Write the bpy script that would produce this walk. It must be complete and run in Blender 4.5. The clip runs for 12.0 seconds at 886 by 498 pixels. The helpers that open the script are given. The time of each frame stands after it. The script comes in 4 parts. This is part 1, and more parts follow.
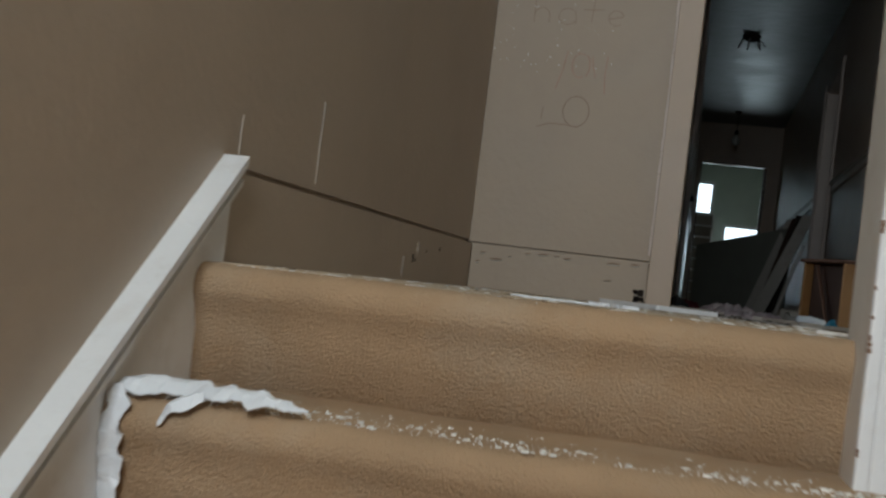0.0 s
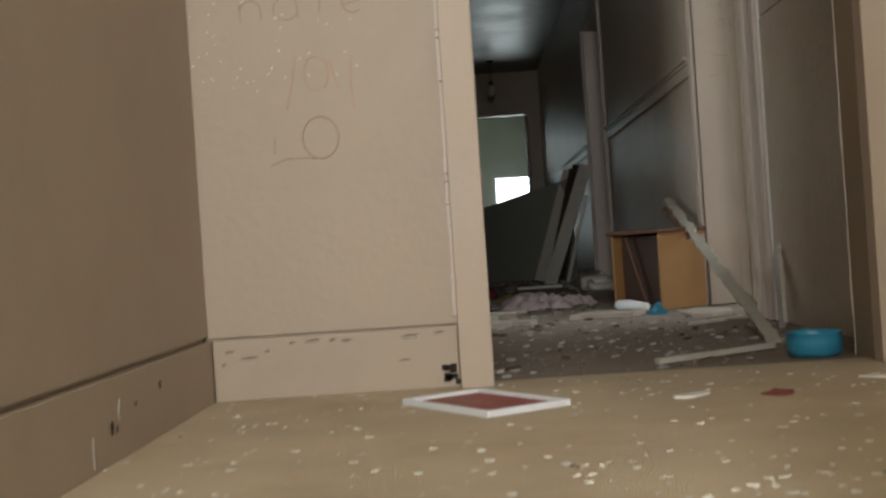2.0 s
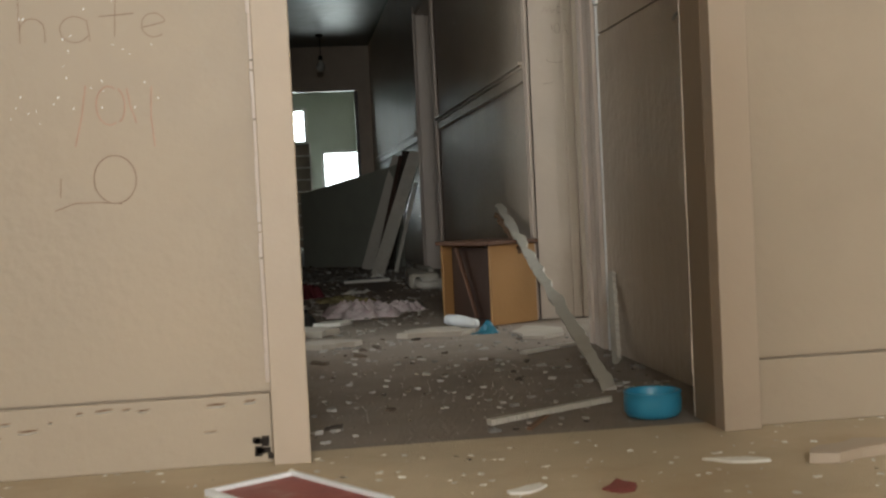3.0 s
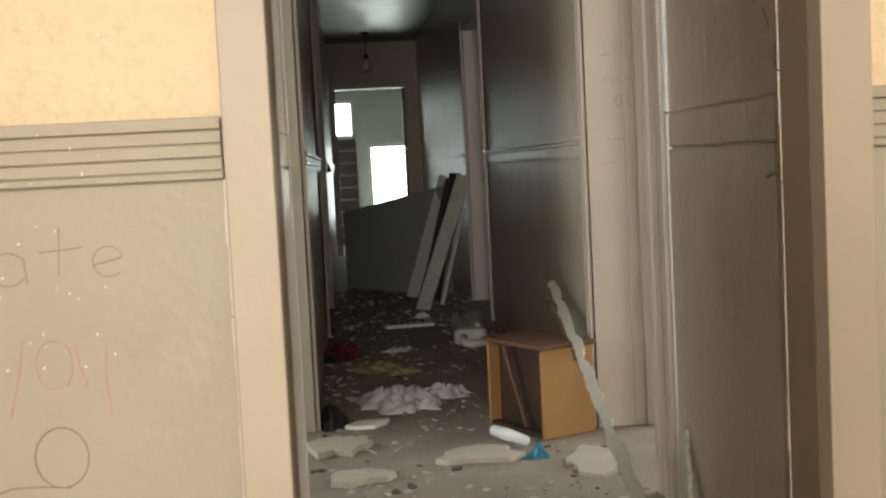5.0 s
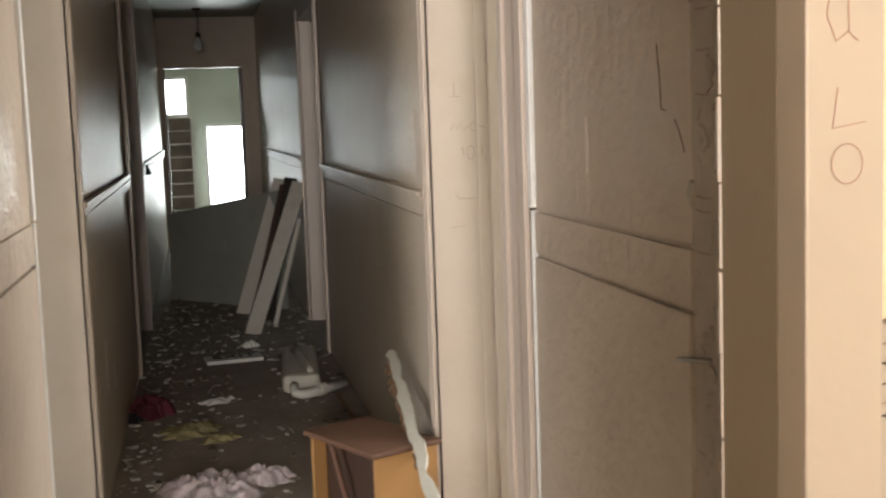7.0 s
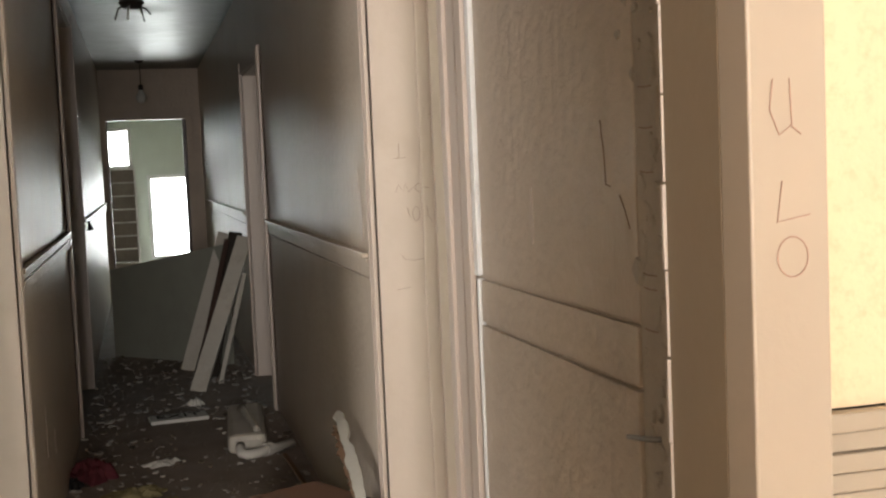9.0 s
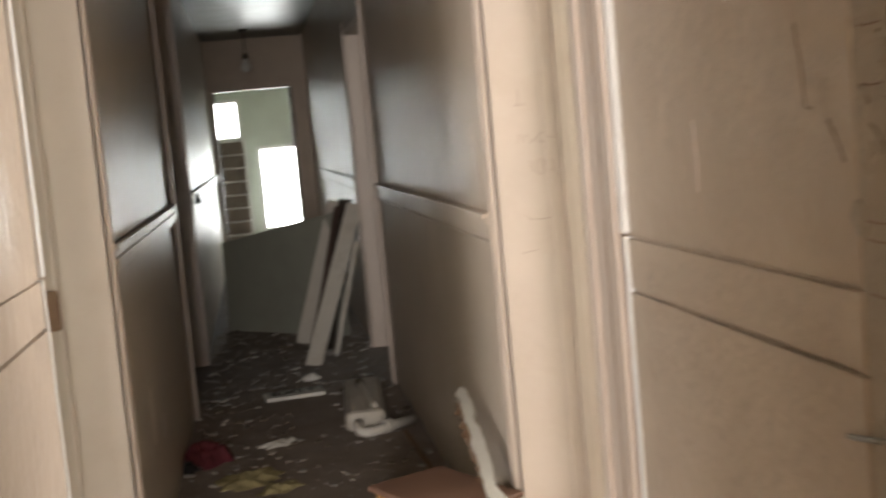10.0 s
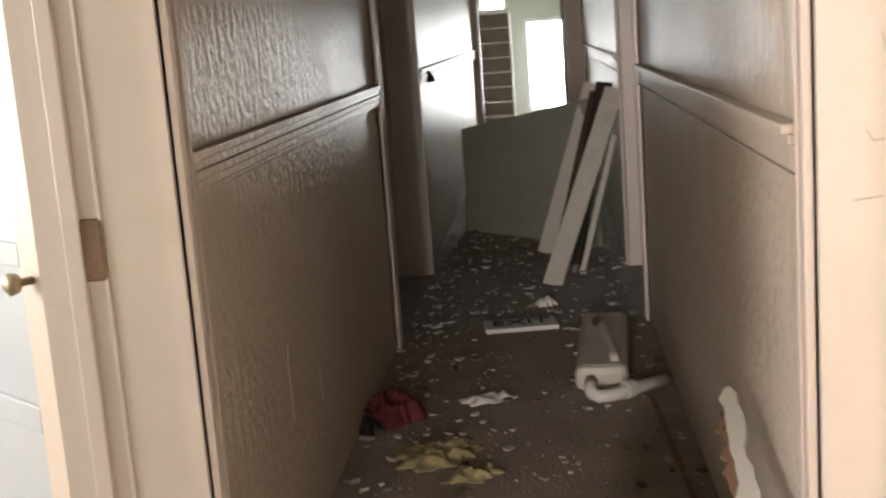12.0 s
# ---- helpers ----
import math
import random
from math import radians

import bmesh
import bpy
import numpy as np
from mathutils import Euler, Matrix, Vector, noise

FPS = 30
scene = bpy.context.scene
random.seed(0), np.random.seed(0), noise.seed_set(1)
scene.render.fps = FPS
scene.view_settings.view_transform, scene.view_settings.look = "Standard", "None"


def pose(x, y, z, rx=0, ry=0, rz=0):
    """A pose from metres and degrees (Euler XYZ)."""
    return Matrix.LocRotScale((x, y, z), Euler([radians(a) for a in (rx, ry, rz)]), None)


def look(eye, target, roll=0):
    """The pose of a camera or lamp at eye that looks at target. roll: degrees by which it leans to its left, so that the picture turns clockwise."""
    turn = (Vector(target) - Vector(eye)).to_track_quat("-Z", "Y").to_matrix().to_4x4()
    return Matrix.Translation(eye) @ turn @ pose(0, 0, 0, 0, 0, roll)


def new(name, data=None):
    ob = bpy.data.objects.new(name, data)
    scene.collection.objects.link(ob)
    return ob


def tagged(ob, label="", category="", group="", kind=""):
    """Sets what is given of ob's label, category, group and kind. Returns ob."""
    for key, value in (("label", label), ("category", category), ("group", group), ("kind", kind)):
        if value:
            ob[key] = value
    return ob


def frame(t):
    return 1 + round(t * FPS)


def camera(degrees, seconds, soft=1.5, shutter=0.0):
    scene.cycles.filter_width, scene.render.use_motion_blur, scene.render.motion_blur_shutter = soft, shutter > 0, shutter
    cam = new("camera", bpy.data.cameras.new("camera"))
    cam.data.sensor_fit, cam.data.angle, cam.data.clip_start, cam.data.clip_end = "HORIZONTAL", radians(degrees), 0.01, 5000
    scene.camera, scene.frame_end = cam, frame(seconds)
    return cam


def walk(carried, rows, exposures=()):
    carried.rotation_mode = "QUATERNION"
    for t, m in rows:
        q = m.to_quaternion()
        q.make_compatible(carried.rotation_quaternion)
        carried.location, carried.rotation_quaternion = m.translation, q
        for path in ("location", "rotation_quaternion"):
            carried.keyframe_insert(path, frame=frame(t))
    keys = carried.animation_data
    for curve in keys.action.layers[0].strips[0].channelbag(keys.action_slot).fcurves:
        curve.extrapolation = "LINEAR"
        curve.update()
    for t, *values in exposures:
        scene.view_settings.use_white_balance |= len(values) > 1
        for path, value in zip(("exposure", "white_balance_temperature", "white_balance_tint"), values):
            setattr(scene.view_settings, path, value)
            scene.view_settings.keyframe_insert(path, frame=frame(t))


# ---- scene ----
cam = camera(41.4, 12.0, soft=2.3, shutter=0.5)
PATH = [
    (0, (0.142, 0.278, 0.016), (-0.279, 2.233, 0.066), 7.0),
    (0.5, (0.032, 0.64, 0.056), (-0.255, 2.618, 0.120), 6.6),
    (1, (0.06, 0.93, 0.135), (-0.03, 2.927, 0.186), 1.2),
    (1.5, (0.055, 1.115, 0.185), (0.03, 3.114, 0.23), 0.6),
    (2, (0.034, 1.323, 0.325), (-0.007, 3.323, 0.328), -3.8),
    (2.5, (0.035, 1.425, 0.441), (0.184, 3.419, 0.434), -2.9),
    (3, (0.072, 1.6, 0.528), (0.318, 3.584, 0.452), -2.8),
    (3.6, (0.114, 1.765, 0.728), (0.331, 3.752, 0.633), -3.0),
    (4.8, (0.199, 2.108, 1.041), (0.356, 4.098, 0.92), -3.5),
    (5, (0.196, 2.174, 1.056), (0.349, 4.163, 0.916), -2.9),
    (5.5, (0.188, 2.398, 1.185), (0.483, 4.367, 0.997), -1.9),
    (6, (0.324, 2.744, 1.292), (0.707, 4.695, 1.081), -1.2),
    (6.5, (0.372, 2.914, 1.36), (0.728, 4.87, 1.139), -3.1),
    (7, (0.395, 3.002, 1.382), (0.796, 4.95, 1.163), -2.0),
    (7.5, (0.412, 3.024, 1.387), (0.89, 4.955, 1.177), -1.4),
    (7.7, (0.411, 3.016, 1.398), (0.908, 4.943, 1.191), -2.0),
    (9.3, (0.405, 3.037, 1.432), (0.893, 4.971, 1.29), -2.7),
    (9.5, (0.416, 3.129, 1.426), (0.888, 5.068, 1.28), -3.5),
    (10, (0.458, 3.427, 1.395), (0.758, 5.394, 1.199), -5.2),
    (10.5, (0.568, 3.782, 1.387), (0.583, 5.77, 1.163), -4.1),
    (11, (0.597, 4.156, 1.366), (0.537, 6.135, 1.083), -3.8),
    (11.5, (0.64, 4.445, 1.342), (0.55, 6.413, 0.997), -4.9),
    (12, (0.704, 4.802, 1.341), (0.518, 6.761, 0.98), -4.3),
]
walk(cam, [(t, look(eye, target, roll)) for t, eye, target, roll in PATH],
     exposures=[(0.0, -1.25, 5600, 5), (0.5, -0.95, 5850, 6), (1.0, -0.6, 5950, 8), (1.5, -0.35, 6100, 8), (3.0, 0.0, 6350, 7), (5.0, 0.55, 6550, 6),
                (7.0, 1.15, 6600, 12), (7.5, 1.1, 6600, 12), (9.5, 1.05, 6750, 14), (10.0, 1.35, 6800, 15), (10.5, 1.15, 6900, 16), (11.0, 1.35, 6950, 16), (12.0, 1.8, 6800, 18)])

# ---- world and lights ----
world = bpy.data.worlds.new("sky")
scene.world = world
world.use_nodes = True
wt = world.node_tree
sky = wt.nodes.new("ShaderNodeTexSky")
sky.sky_type, sky.sun_disc, sky.sun_elevation, sky.sun_rotation = "NISHITA", False, radians(40), radians(200)
wt.links.new(sky.outputs[0], wt.nodes["Background"].inputs[0])
wt.nodes["Background"].inputs[1].default_value = 0.1


def area_lamp(name, m, width, height, watts, colour, spread=180):
    lamp = bpy.data.lights.new(name, "AREA")
    lamp.shape, lamp.size, lamp.size_y, lamp.energy, lamp.color, lamp.spread = "RECTANGLE", width, height, watts, colour, radians(spread)
    ob = new(name, lamp)
    ob.matrix_world = m
    return ob


# window daylight: stairwell, left room, far room; added fill: landing side, both right rooms
area_lamp("stair_window_light", look((-0.08, -1.36, 1.6), (-0.08, 4.0, 1.2)), 0.94, 1.7, 178, (1.0, 0.955, 0.90))
# added fill from the landing's unseen right side; no window is known there
area_lamp("landing_fill_light", look((2.52, 3.35, 1.6), (0.0, 3.5, 1.0)), 0.9, 1.2, 3.5, (1.0, 0.955, 0.90))
area_lamp("bedroom_window_light", look((-2.9, 6.7, 1.5), (0.4, 6.2, 1.1)), 2.9, 1.4, 54, (0.97, 0.97, 0.96))
# added fill that brightens the near left panel; its window is unseen
area_lamp("east_room_fill_light", look((3.5, 6.9, 1.5), (0.6, 6.2, 1.1)), 2.2, 1.4, 58, (1.0, 0.96, 0.91))
area_lamp("far_window_light", look((0.84, 19.5, 0.95), (0.7, 10.0, 0.9)), 0.6, 1.2, 8, (0.9, 1.0, 0.96))
# added greenish fill through the middle right doorway; no window seen there
area_lamp("bathroom_fill_light", look((3.2, 10.4, 1.6), (1.0, 10.6, 1.0)), 0.8, 1.0, 0.7, (0.86, 1.0, 0.93))


# ---- materials ----
def mat(name, colour, rough=0.6, var=0.12, scale=6.0, bump=0.15, bscale=60.0, stain=None, amount=0.4, sscale=2.2, metal=0.0, per_object=0.0, coat=0.0, drip=0.0, spec=0.5):
    m = bpy.data.materials.new(name)
    m.use_nodes = True
    nt = m.node_tree
    N, L = nt.nodes, nt.links
    b = N["Principled BSDF"]
    tc = N.new("ShaderNodeTexCoord")
    geo = N.new("ShaderNodeNewGeometry")
    n1 = N.new("ShaderNodeTexNoise")
    n1.inputs["Scale"].default_value, n1.inputs["Detail"].default_value = scale, 6
    L.new(geo.outputs["Position"], n1.inputs["Vector"])
    mix = N.new("ShaderNodeMix")
    mix.data_type = "RGBA"
    lo = [c * (1 - var * 1.6) for c in colour]
    hi = [min(1, c * (1 + var)) for c in colour]
    mix.inputs[6].default_value, mix.inputs[7].default_value = (*lo, 1), (*hi, 1)
    L.new(n1.outputs[0], mix.inputs[0])
    out = mix.outputs[2]
    if stain:
        n2 = N.new("ShaderNodeTexNoise")
        n2.inputs["Scale"].default_value, n2.inputs["Detail"].default_value, n2.inputs["Roughness"].default_value = sscale, 8, 0.7
        L.new(geo.outputs["Position"], n2.inputs["Vector"])
        ramp = N.new("ShaderNodeValToRGB")
        ramp.color_ramp.elements[0].position, ramp.color_ramp.elements[1].position = 0.5, 0.72
        L.new(n2.outputs[0], ramp.inputs[0])
        mul = N.new("ShaderNodeMath")
        mul.operation, mul.inputs[1].default_value = "MULTIPLY", amount
        L.new(ramp.outputs[0], mul.inputs[0])
        mx = N.new("ShaderNodeMix")
        mx.data_type = "RGBA"
        L.new(mul.outputs[0], mx.inputs[0])
        L.new(out, mx.inputs[6])
        mx.inputs[7].default_value = (*stain, 1)
        out = mx.outputs[2]
    if per_object:
        info = N.new("ShaderNodeNewGeometry")
        mr = N.new("ShaderNodeMapRange")
        mr.inputs[3].default_value, mr.inputs[4].default_value = 1 - per_object, 1 + per_object * 0.5
        L.new(info.outputs["Random Per Island"], mr.inputs[0])
        vm = N.new("ShaderNodeVectorMath")
        vm.operation = "SCALE"
        L.new(out, vm.inputs[0])
        L.new(mr.outputs[0], vm.inputs["Scale"])
        out = vm.outputs[0]
    L.new(out, b.inputs["Base Color"])
    rr = N.new("ShaderNodeMapRange")
    rr.inputs[3].default_value, rr.inputs[4].default_value = max(0.05, rough - 0.12), min(1, rough + 0.12)
    L.new(n1.outputs[0], rr.inputs[0])
    L.new(rr.outputs[0], b.inputs["Roughness"])
    b.inputs["Metallic"].default_value = metal
    b.inputs["Specular IOR Level"].default_value = spec
    if coat:
        b.inputs["Coat Weight"].default_value, b.inputs["Coat Roughness"].default_value = coat, 0.25
    if bump:
        n3 = N.new("ShaderNodeTexNoise")
        n3.inputs["Scale"].default_value, n3.inputs["Detail"].default_value = bscale, 5
        L.new(geo.outputs["Position"], n3.inputs["Vector"])
        bp = N.new("ShaderNodeBump")
        bp.inputs["Strength"].default_value, bp.inputs["Distance"].default_value = bump, 0.012
        L.new(n3.outputs[0], bp.inputs["Height"])
        L.new(bp.outputs[0], b.inputs["Normal"])
        if drip:
            # brush runs down the wall: noise stretched along z, and a second coarse grain in patches
            sc = N.new("ShaderNodeVectorMath")
            sc.operation, sc.inputs[1].default_value = "MULTIPLY", (1.0, 1.0, 0.10)
            L.new(geo.outputs["Position"], sc.inputs[0])
            n4 = N.new("ShaderNodeTexNoise")
            n4.inputs["Scale"].default_value, n4.inputs["Detail"].default_value = 26, 3
            L.new(sc.outputs[0], n4.inputs["Vector"])
            bp2 = N.new("ShaderNodeBump")
            bp2.inputs["Strength"].default_value, bp2.inputs["Distance"].default_value = drip, 0.012
            L.new(n4.outputs[0], bp2.inputs["Height"])
            L.new(bp.outputs[0], bp2.inputs["Normal"])
            L.new(bp2.outputs[0], b.inputs["Normal"])
    return m


def glow(name, colour, strength):
    m = bpy.data.materials.new(name)
    m.use_nodes = True
    b = m.node_tree.nodes["Principled BSDF"]
    b.inputs["Base Color"].default_value = (*colour, 1)
    b.inputs["Emission Color"].default_value = (*colour, 1)
    b.inputs["Emission Strength"].default_value = strength
    return m


BEIGE = (0.42, 0.345, 0.26)
M_LAND = mat("beige_landing_paint", BEIGE, 0.55, 0.08, 2.5, 0.12, 45, stain=(0.30, 0.23, 0.17), amount=0.25)
M_CREAM = mat("cream_textured_paper", (0.78, 0.60, 0.38), 0.6, 0.07, 5, 0.5, 38, stain=(0.55, 0.38, 0.22), amount=0.45, sscale=55)
M_GLOSS = mat("beige_gloss_paint", (0.53, 0.445, 0.36), 0.36, 0.10, 3.0, 0.5, 30, stain=(0.38, 0.31, 0.245), amount=0.5, drip=0.32, spec=0.24)
M_TRIM = mat("pale_beige_trim_paint", (0.55, 0.465, 0.40), 0.42, 0.07, 4, 0.1, 30, stain=(0.42, 0.33, 0.25), amount=0.3, sscale=5)
M_CASE = mat("beige_casing_paint", (0.46, 0.372, 0.285), 0.5, 0.07, 3, 0.1, 40, stain=(0.33, 0.25, 0.18), amount=0.25)
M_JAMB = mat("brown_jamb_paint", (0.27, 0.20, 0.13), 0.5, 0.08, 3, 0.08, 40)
M_WHITE = mat("peeling_white_paint", (0.78, 0.78, 0.77), 0.45, 0.06, 6, 0.15, 40, stain=(0.42, 0.36, 0.29), amount=0.3, sscale=9)
M_CARPET = mat("brown_worn_carpet", (0.44, 0.295, 0.165), 0.95, 0.22, 5, 0.6, 260, stain=(0.46, 0.37, 0.26), amount=0.5, sscale=3.5)
# Lighter than the stair carpet: dust, plus its grazing sheen put into the colour.
M_LFLOOR = mat("dusty_sheen_carpet", (0.58, 0.47, 0.325), 0.9, 0.16, 4, 0.5, 240, stain=(0.42, 0.29, 0.17), amount=0.6, sscale=2.4)
M_CRUMB = mat("dusty_rubble", (0.40, 0.375, 0.34), 0.85, 0.15, 30, 0.2, 80, per_object=0.5)
M_FLOOR = mat("dirty_corridor_floor", (0.28, 0.23, 0.19), 0.8, 0.3, 5, 0.5, 90, stain=(0.31, 0.27, 0.235), amount=0.55, sscale=3)
# Very low colour: the corridor's dimness is painted in, besides the stains.
M_CEIL = mat("glossy_stained_dimmed_ceiling", (0.105, 0.113, 0.093), 0.42, 0.25, 4, 0.55, 9, stain=(0.08, 0.09, 0.07), amount=0.8)
M_FLAKE = mat("plaster_flakes", (0.86, 0.84, 0.78), 0.7, 0.1, 30, 0.2, 80, per_object=0.3)
M_DIRT = mat("dark_crumbs", (0.12, 0.09, 0.065), 0.9, 0.2, 30, 0.2, 80, per_object=0.5)
M_PAINTSPILL = mat("white_paint_skin", (0.80, 0.82, 0.84), 0.5, 0.06, 20, 0.3, 50)
M_PLASTER = mat("broken_plaster", (0.44, 0.39, 0.33), 0.9, 0.15, 12, 0.4, 60, stain=(0.25, 0.2, 0.16), amount=0.4)
M_OLDWOOD = mat("bare_old_wood", (0.20, 0.115, 0.065), 0.75, 0.25, 9, 0.3, 70)
M_BOARD = mat("painted_board", (0.52, 0.49, 0.43), 0.55, 0.12, 7, 0.2, 40, stain=(0.26, 0.20, 0.15), amount=0.5, sscale=7)
M_PINE = mat("orange_veneer", (0.36, 0.19, 0.07), 0.45, 0.12, 5, 0.1, 60)
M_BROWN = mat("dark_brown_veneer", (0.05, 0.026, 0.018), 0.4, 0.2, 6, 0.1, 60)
M_TOPWOOD = mat("brown_top_veneer", (0.12, 0.055, 0.03), 0.7, 0.2, 6, 0.1, 60)
M_BLUE = mat("blue_plastic", (0.045, 0.29, 0.47), 0.35, 0.08, 10, 0.05, 60)
M_BLUECLOTH = mat("blue_plastic_bag", (0.03, 0.20, 0.30), 0.45, 0.2, 12, 0.4, 40)
M_RED = mat("faded_red_board", (0.30, 0.085, 0.075), 0.6, 0.2, 12, 0.2, 60, stain=(0.45, 0.35, 0.3), amount=0.4, sscale=14)
M_REDCLOTH = mat("dark_red_cloth", (0.13, 0.02, 0.03), 0.85, 0.25, 20, 0.4, 120)
M_YELLOW = mat("yellow_cloth", (0.33, 0.28, 0.14), 0.9, 0.3, 14, 0.4, 90)
M_CLOTH = mat("white_pink_cloth", (0.62, 0.54, 0.56), 0.9, 0.1, 14, 0.4, 160, stain=(0.45, 0.25, 0.33), amount=0.6, sscale=22)
M_BLACK = mat("black_cloth", (0.022, 0.02, 0.02), 0.85, 0.3, 20, 0.4, 90)
M_DARK = mat("dark_gap", (0.03, 0.022, 0.016), 0.9, 0.2, 8, 0.1, 60)
M_PORC = mat("dusty_white_ceramic", (0.50, 0.47, 0.41), 0.4, 0.1, 8, 0.1, 30, stain=(0.28, 0.23, 0.18), amount=0.45, sscale=7)
M_PVC = mat("white_plastic_pipe", (0.64, 0.62, 0.57), 0.4, 0.06, 10, 0.05, 60)
M_METAL = mat("dull_brass_metal", (0.30, 0.24, 0.16), 0.45, 0.15, 20, 0.1, 60, metal=0.8)
M_STEEL = mat("dull_steel", (0.35, 0.34, 0.32), 0.45, 0.15, 20, 0.1, 60, metal=0.9)
M_PANEL = mat("grey_green_door_paint", (0.30, 0.31, 0.265), 0.45, 0.1, 5, 0.1, 40, stain=(0.2, 0.19, 0.16), amount=0.4)
# Blue cast of the side room's daylight is put into the door colour.
M_DOOR = mat("pale_door_blue_daylight", (0.32, 0.335, 0.335), 0.45, 0.07, 5, 0.1, 40, stain=(0.42, 0.36, 0.27), amount=0.35)
M_MINT = mat("pale_mint_wall_paint", (0.60, 0.66, 0.58), 0.6, 0.08, 4, 0.15, 40, stain=(0.45, 0.46, 0.4), amount=0.3)
M_INK = mat("brown_pen", (0.28, 0.19, 0.14), 0.8, 0.2, 40, 0, 60)
M_REDINK = mat("red_pen", (0.46, 0.28, 0.21), 0.8, 0.2, 40, 0, 60)
M_BULB = mat("frosted_bulb_glass", (0.65, 0.66, 0.62), 0.25, 0.05, 10, 0, 60)
M_SIGN = mat("white_sign_plastic", (0.62, 0.62, 0.58), 0.45, 0.08, 12, 0.05, 60, stain=(0.3, 0.27, 0.22), amount=0.3, sscale=12)
M_SKY = glow("window_daylight", (0.93, 0.97, 1.0), 4.0)


# ---- mesh helpers ----
def box(bm, x0, x1, y0, y1, z0, z1, bevel=0.0):
    r = bmesh.ops.create_cube(bm, size=1.0)
    vs = r["verts"]
    for v in vs:
        v.co = Vector((x0 + (v.co.x + 0.5) * (x1 - x0), y0 + (v.co.y + 0.5) * (y1 - y0), z0 + (v.co.z + 0.5) * (z1 - z0)))
    if bevel:
        es = list({e for v in vs for e in v.link_edges})
        bmesh.ops.bevel(bm, geom=es, offset=bevel, segments=2, affect="EDGES", profile=0.5)
    return vs


def boxes(*bs, bevel=0.0):
    bm = bmesh.new()
    for b in bs:
        box(bm, *b, bevel=bevel)
    return bm


def link_mesh(name, bm, material, smooth=False):
    me = bpy.data.meshes.new(name)
    bm.normal_update()
    bm.to_mesh(me)
    bm.free()
    for m in (material if isinstance(material, (list, tuple)) else [material]):
        me.materials.append(m)
    if smooth:
        for p in me.polygons:
            p.use_smooth = True
    return new(name, me)


def part(name, bm, material, parent, label="", smooth=False):
    ob = link_mesh(name, bm, material, smooth)
    ob.parent = parent
    if label:
        ob["label"] = label
    return ob


def thing(name, label, category, m=None, group=""):
    ob = new(name)
    ob.empty_display_size = 0.05
    if m is not None:
        ob.matrix_world = m
    return tagged(ob, label, category, group)


def struct(name, bm, material, label, category, smooth=False):
    return tagged(link_mesh(name, bm, material, smooth), label, category, kind="structure")


def tube(bm, pts, r, seg=10, cap=True):
    """A round tube through points."""
    pts = [Vector(p) for p in pts]
    rings = []
    for i, p in enumerate(pts):
        d = (pts[min(i + 1, len(pts) - 1)] - pts[max(i - 1, 0)]).normalized()
        u = d.orthogonal().normalized() if i == 0 else (u - d * u.dot(d)).normalized()
        w = d.cross(u)
        rr = r[i] if isinstance(r, (list, tuple)) else r
        rings.append([bm.verts.new(p + (u * math.cos(a) + w * math.sin(a)) * rr) for a in (2 * math.pi * k / seg for k in range(seg))])
    for a, b in zip(rings, rings[1:]):
        for k in range(seg):
            bm.faces.new((a[k], a[(k + 1) % seg], b[(k + 1) % seg], b[k]))
    if cap:
        bm.faces.new(rings[0][::-1])
        bm.faces.new(rings[-1])


def lathe(bm, profile, seg=32, centre=(0, 0, 0)):
    c = Vector(centre)
    rings = [[bm.verts.new(c + Vector((r * math.cos(a), r * math.sin(a), z))) for a in (2 * math.pi * k / seg for k in range(seg))] for r, z in profile]
    for a, b in zip(rings, rings[1:]):
        for k in range(seg):
            bm.faces.new((a[k], a[(k + 1) % seg], b[(k + 1) % seg], b[k]))
    return rings


def ragged(bm, outline, z0, z1):
    """A slab with an uneven outline; outline: (x, y) points in order."""
    lo = [bm.verts.new((x, y, z0)) for x, y in outline]
    hi = [bm.verts.new((x * 0.985, y * 0.985, z1)) for x, y in outline]
    n = len(lo)
    bm.faces.new(hi)
    bm.faces.new(lo[::-1])
    for k in range(n):
        bm.faces.new((lo[k], lo[(k + 1) % n], hi[(k + 1) % n], hi[k]))


def blob_outline(rng, rx, ry, n=11, rough=0.42):
    return [(rx * (1 - rough + rough * 1.6 * rng.random()) * math.cos(2 * math.pi * k / n), ry * (1 - rough + rough * 1.6 * rng.random()) * math.sin(2 * math.pi * k / n)) for k in range(n)]


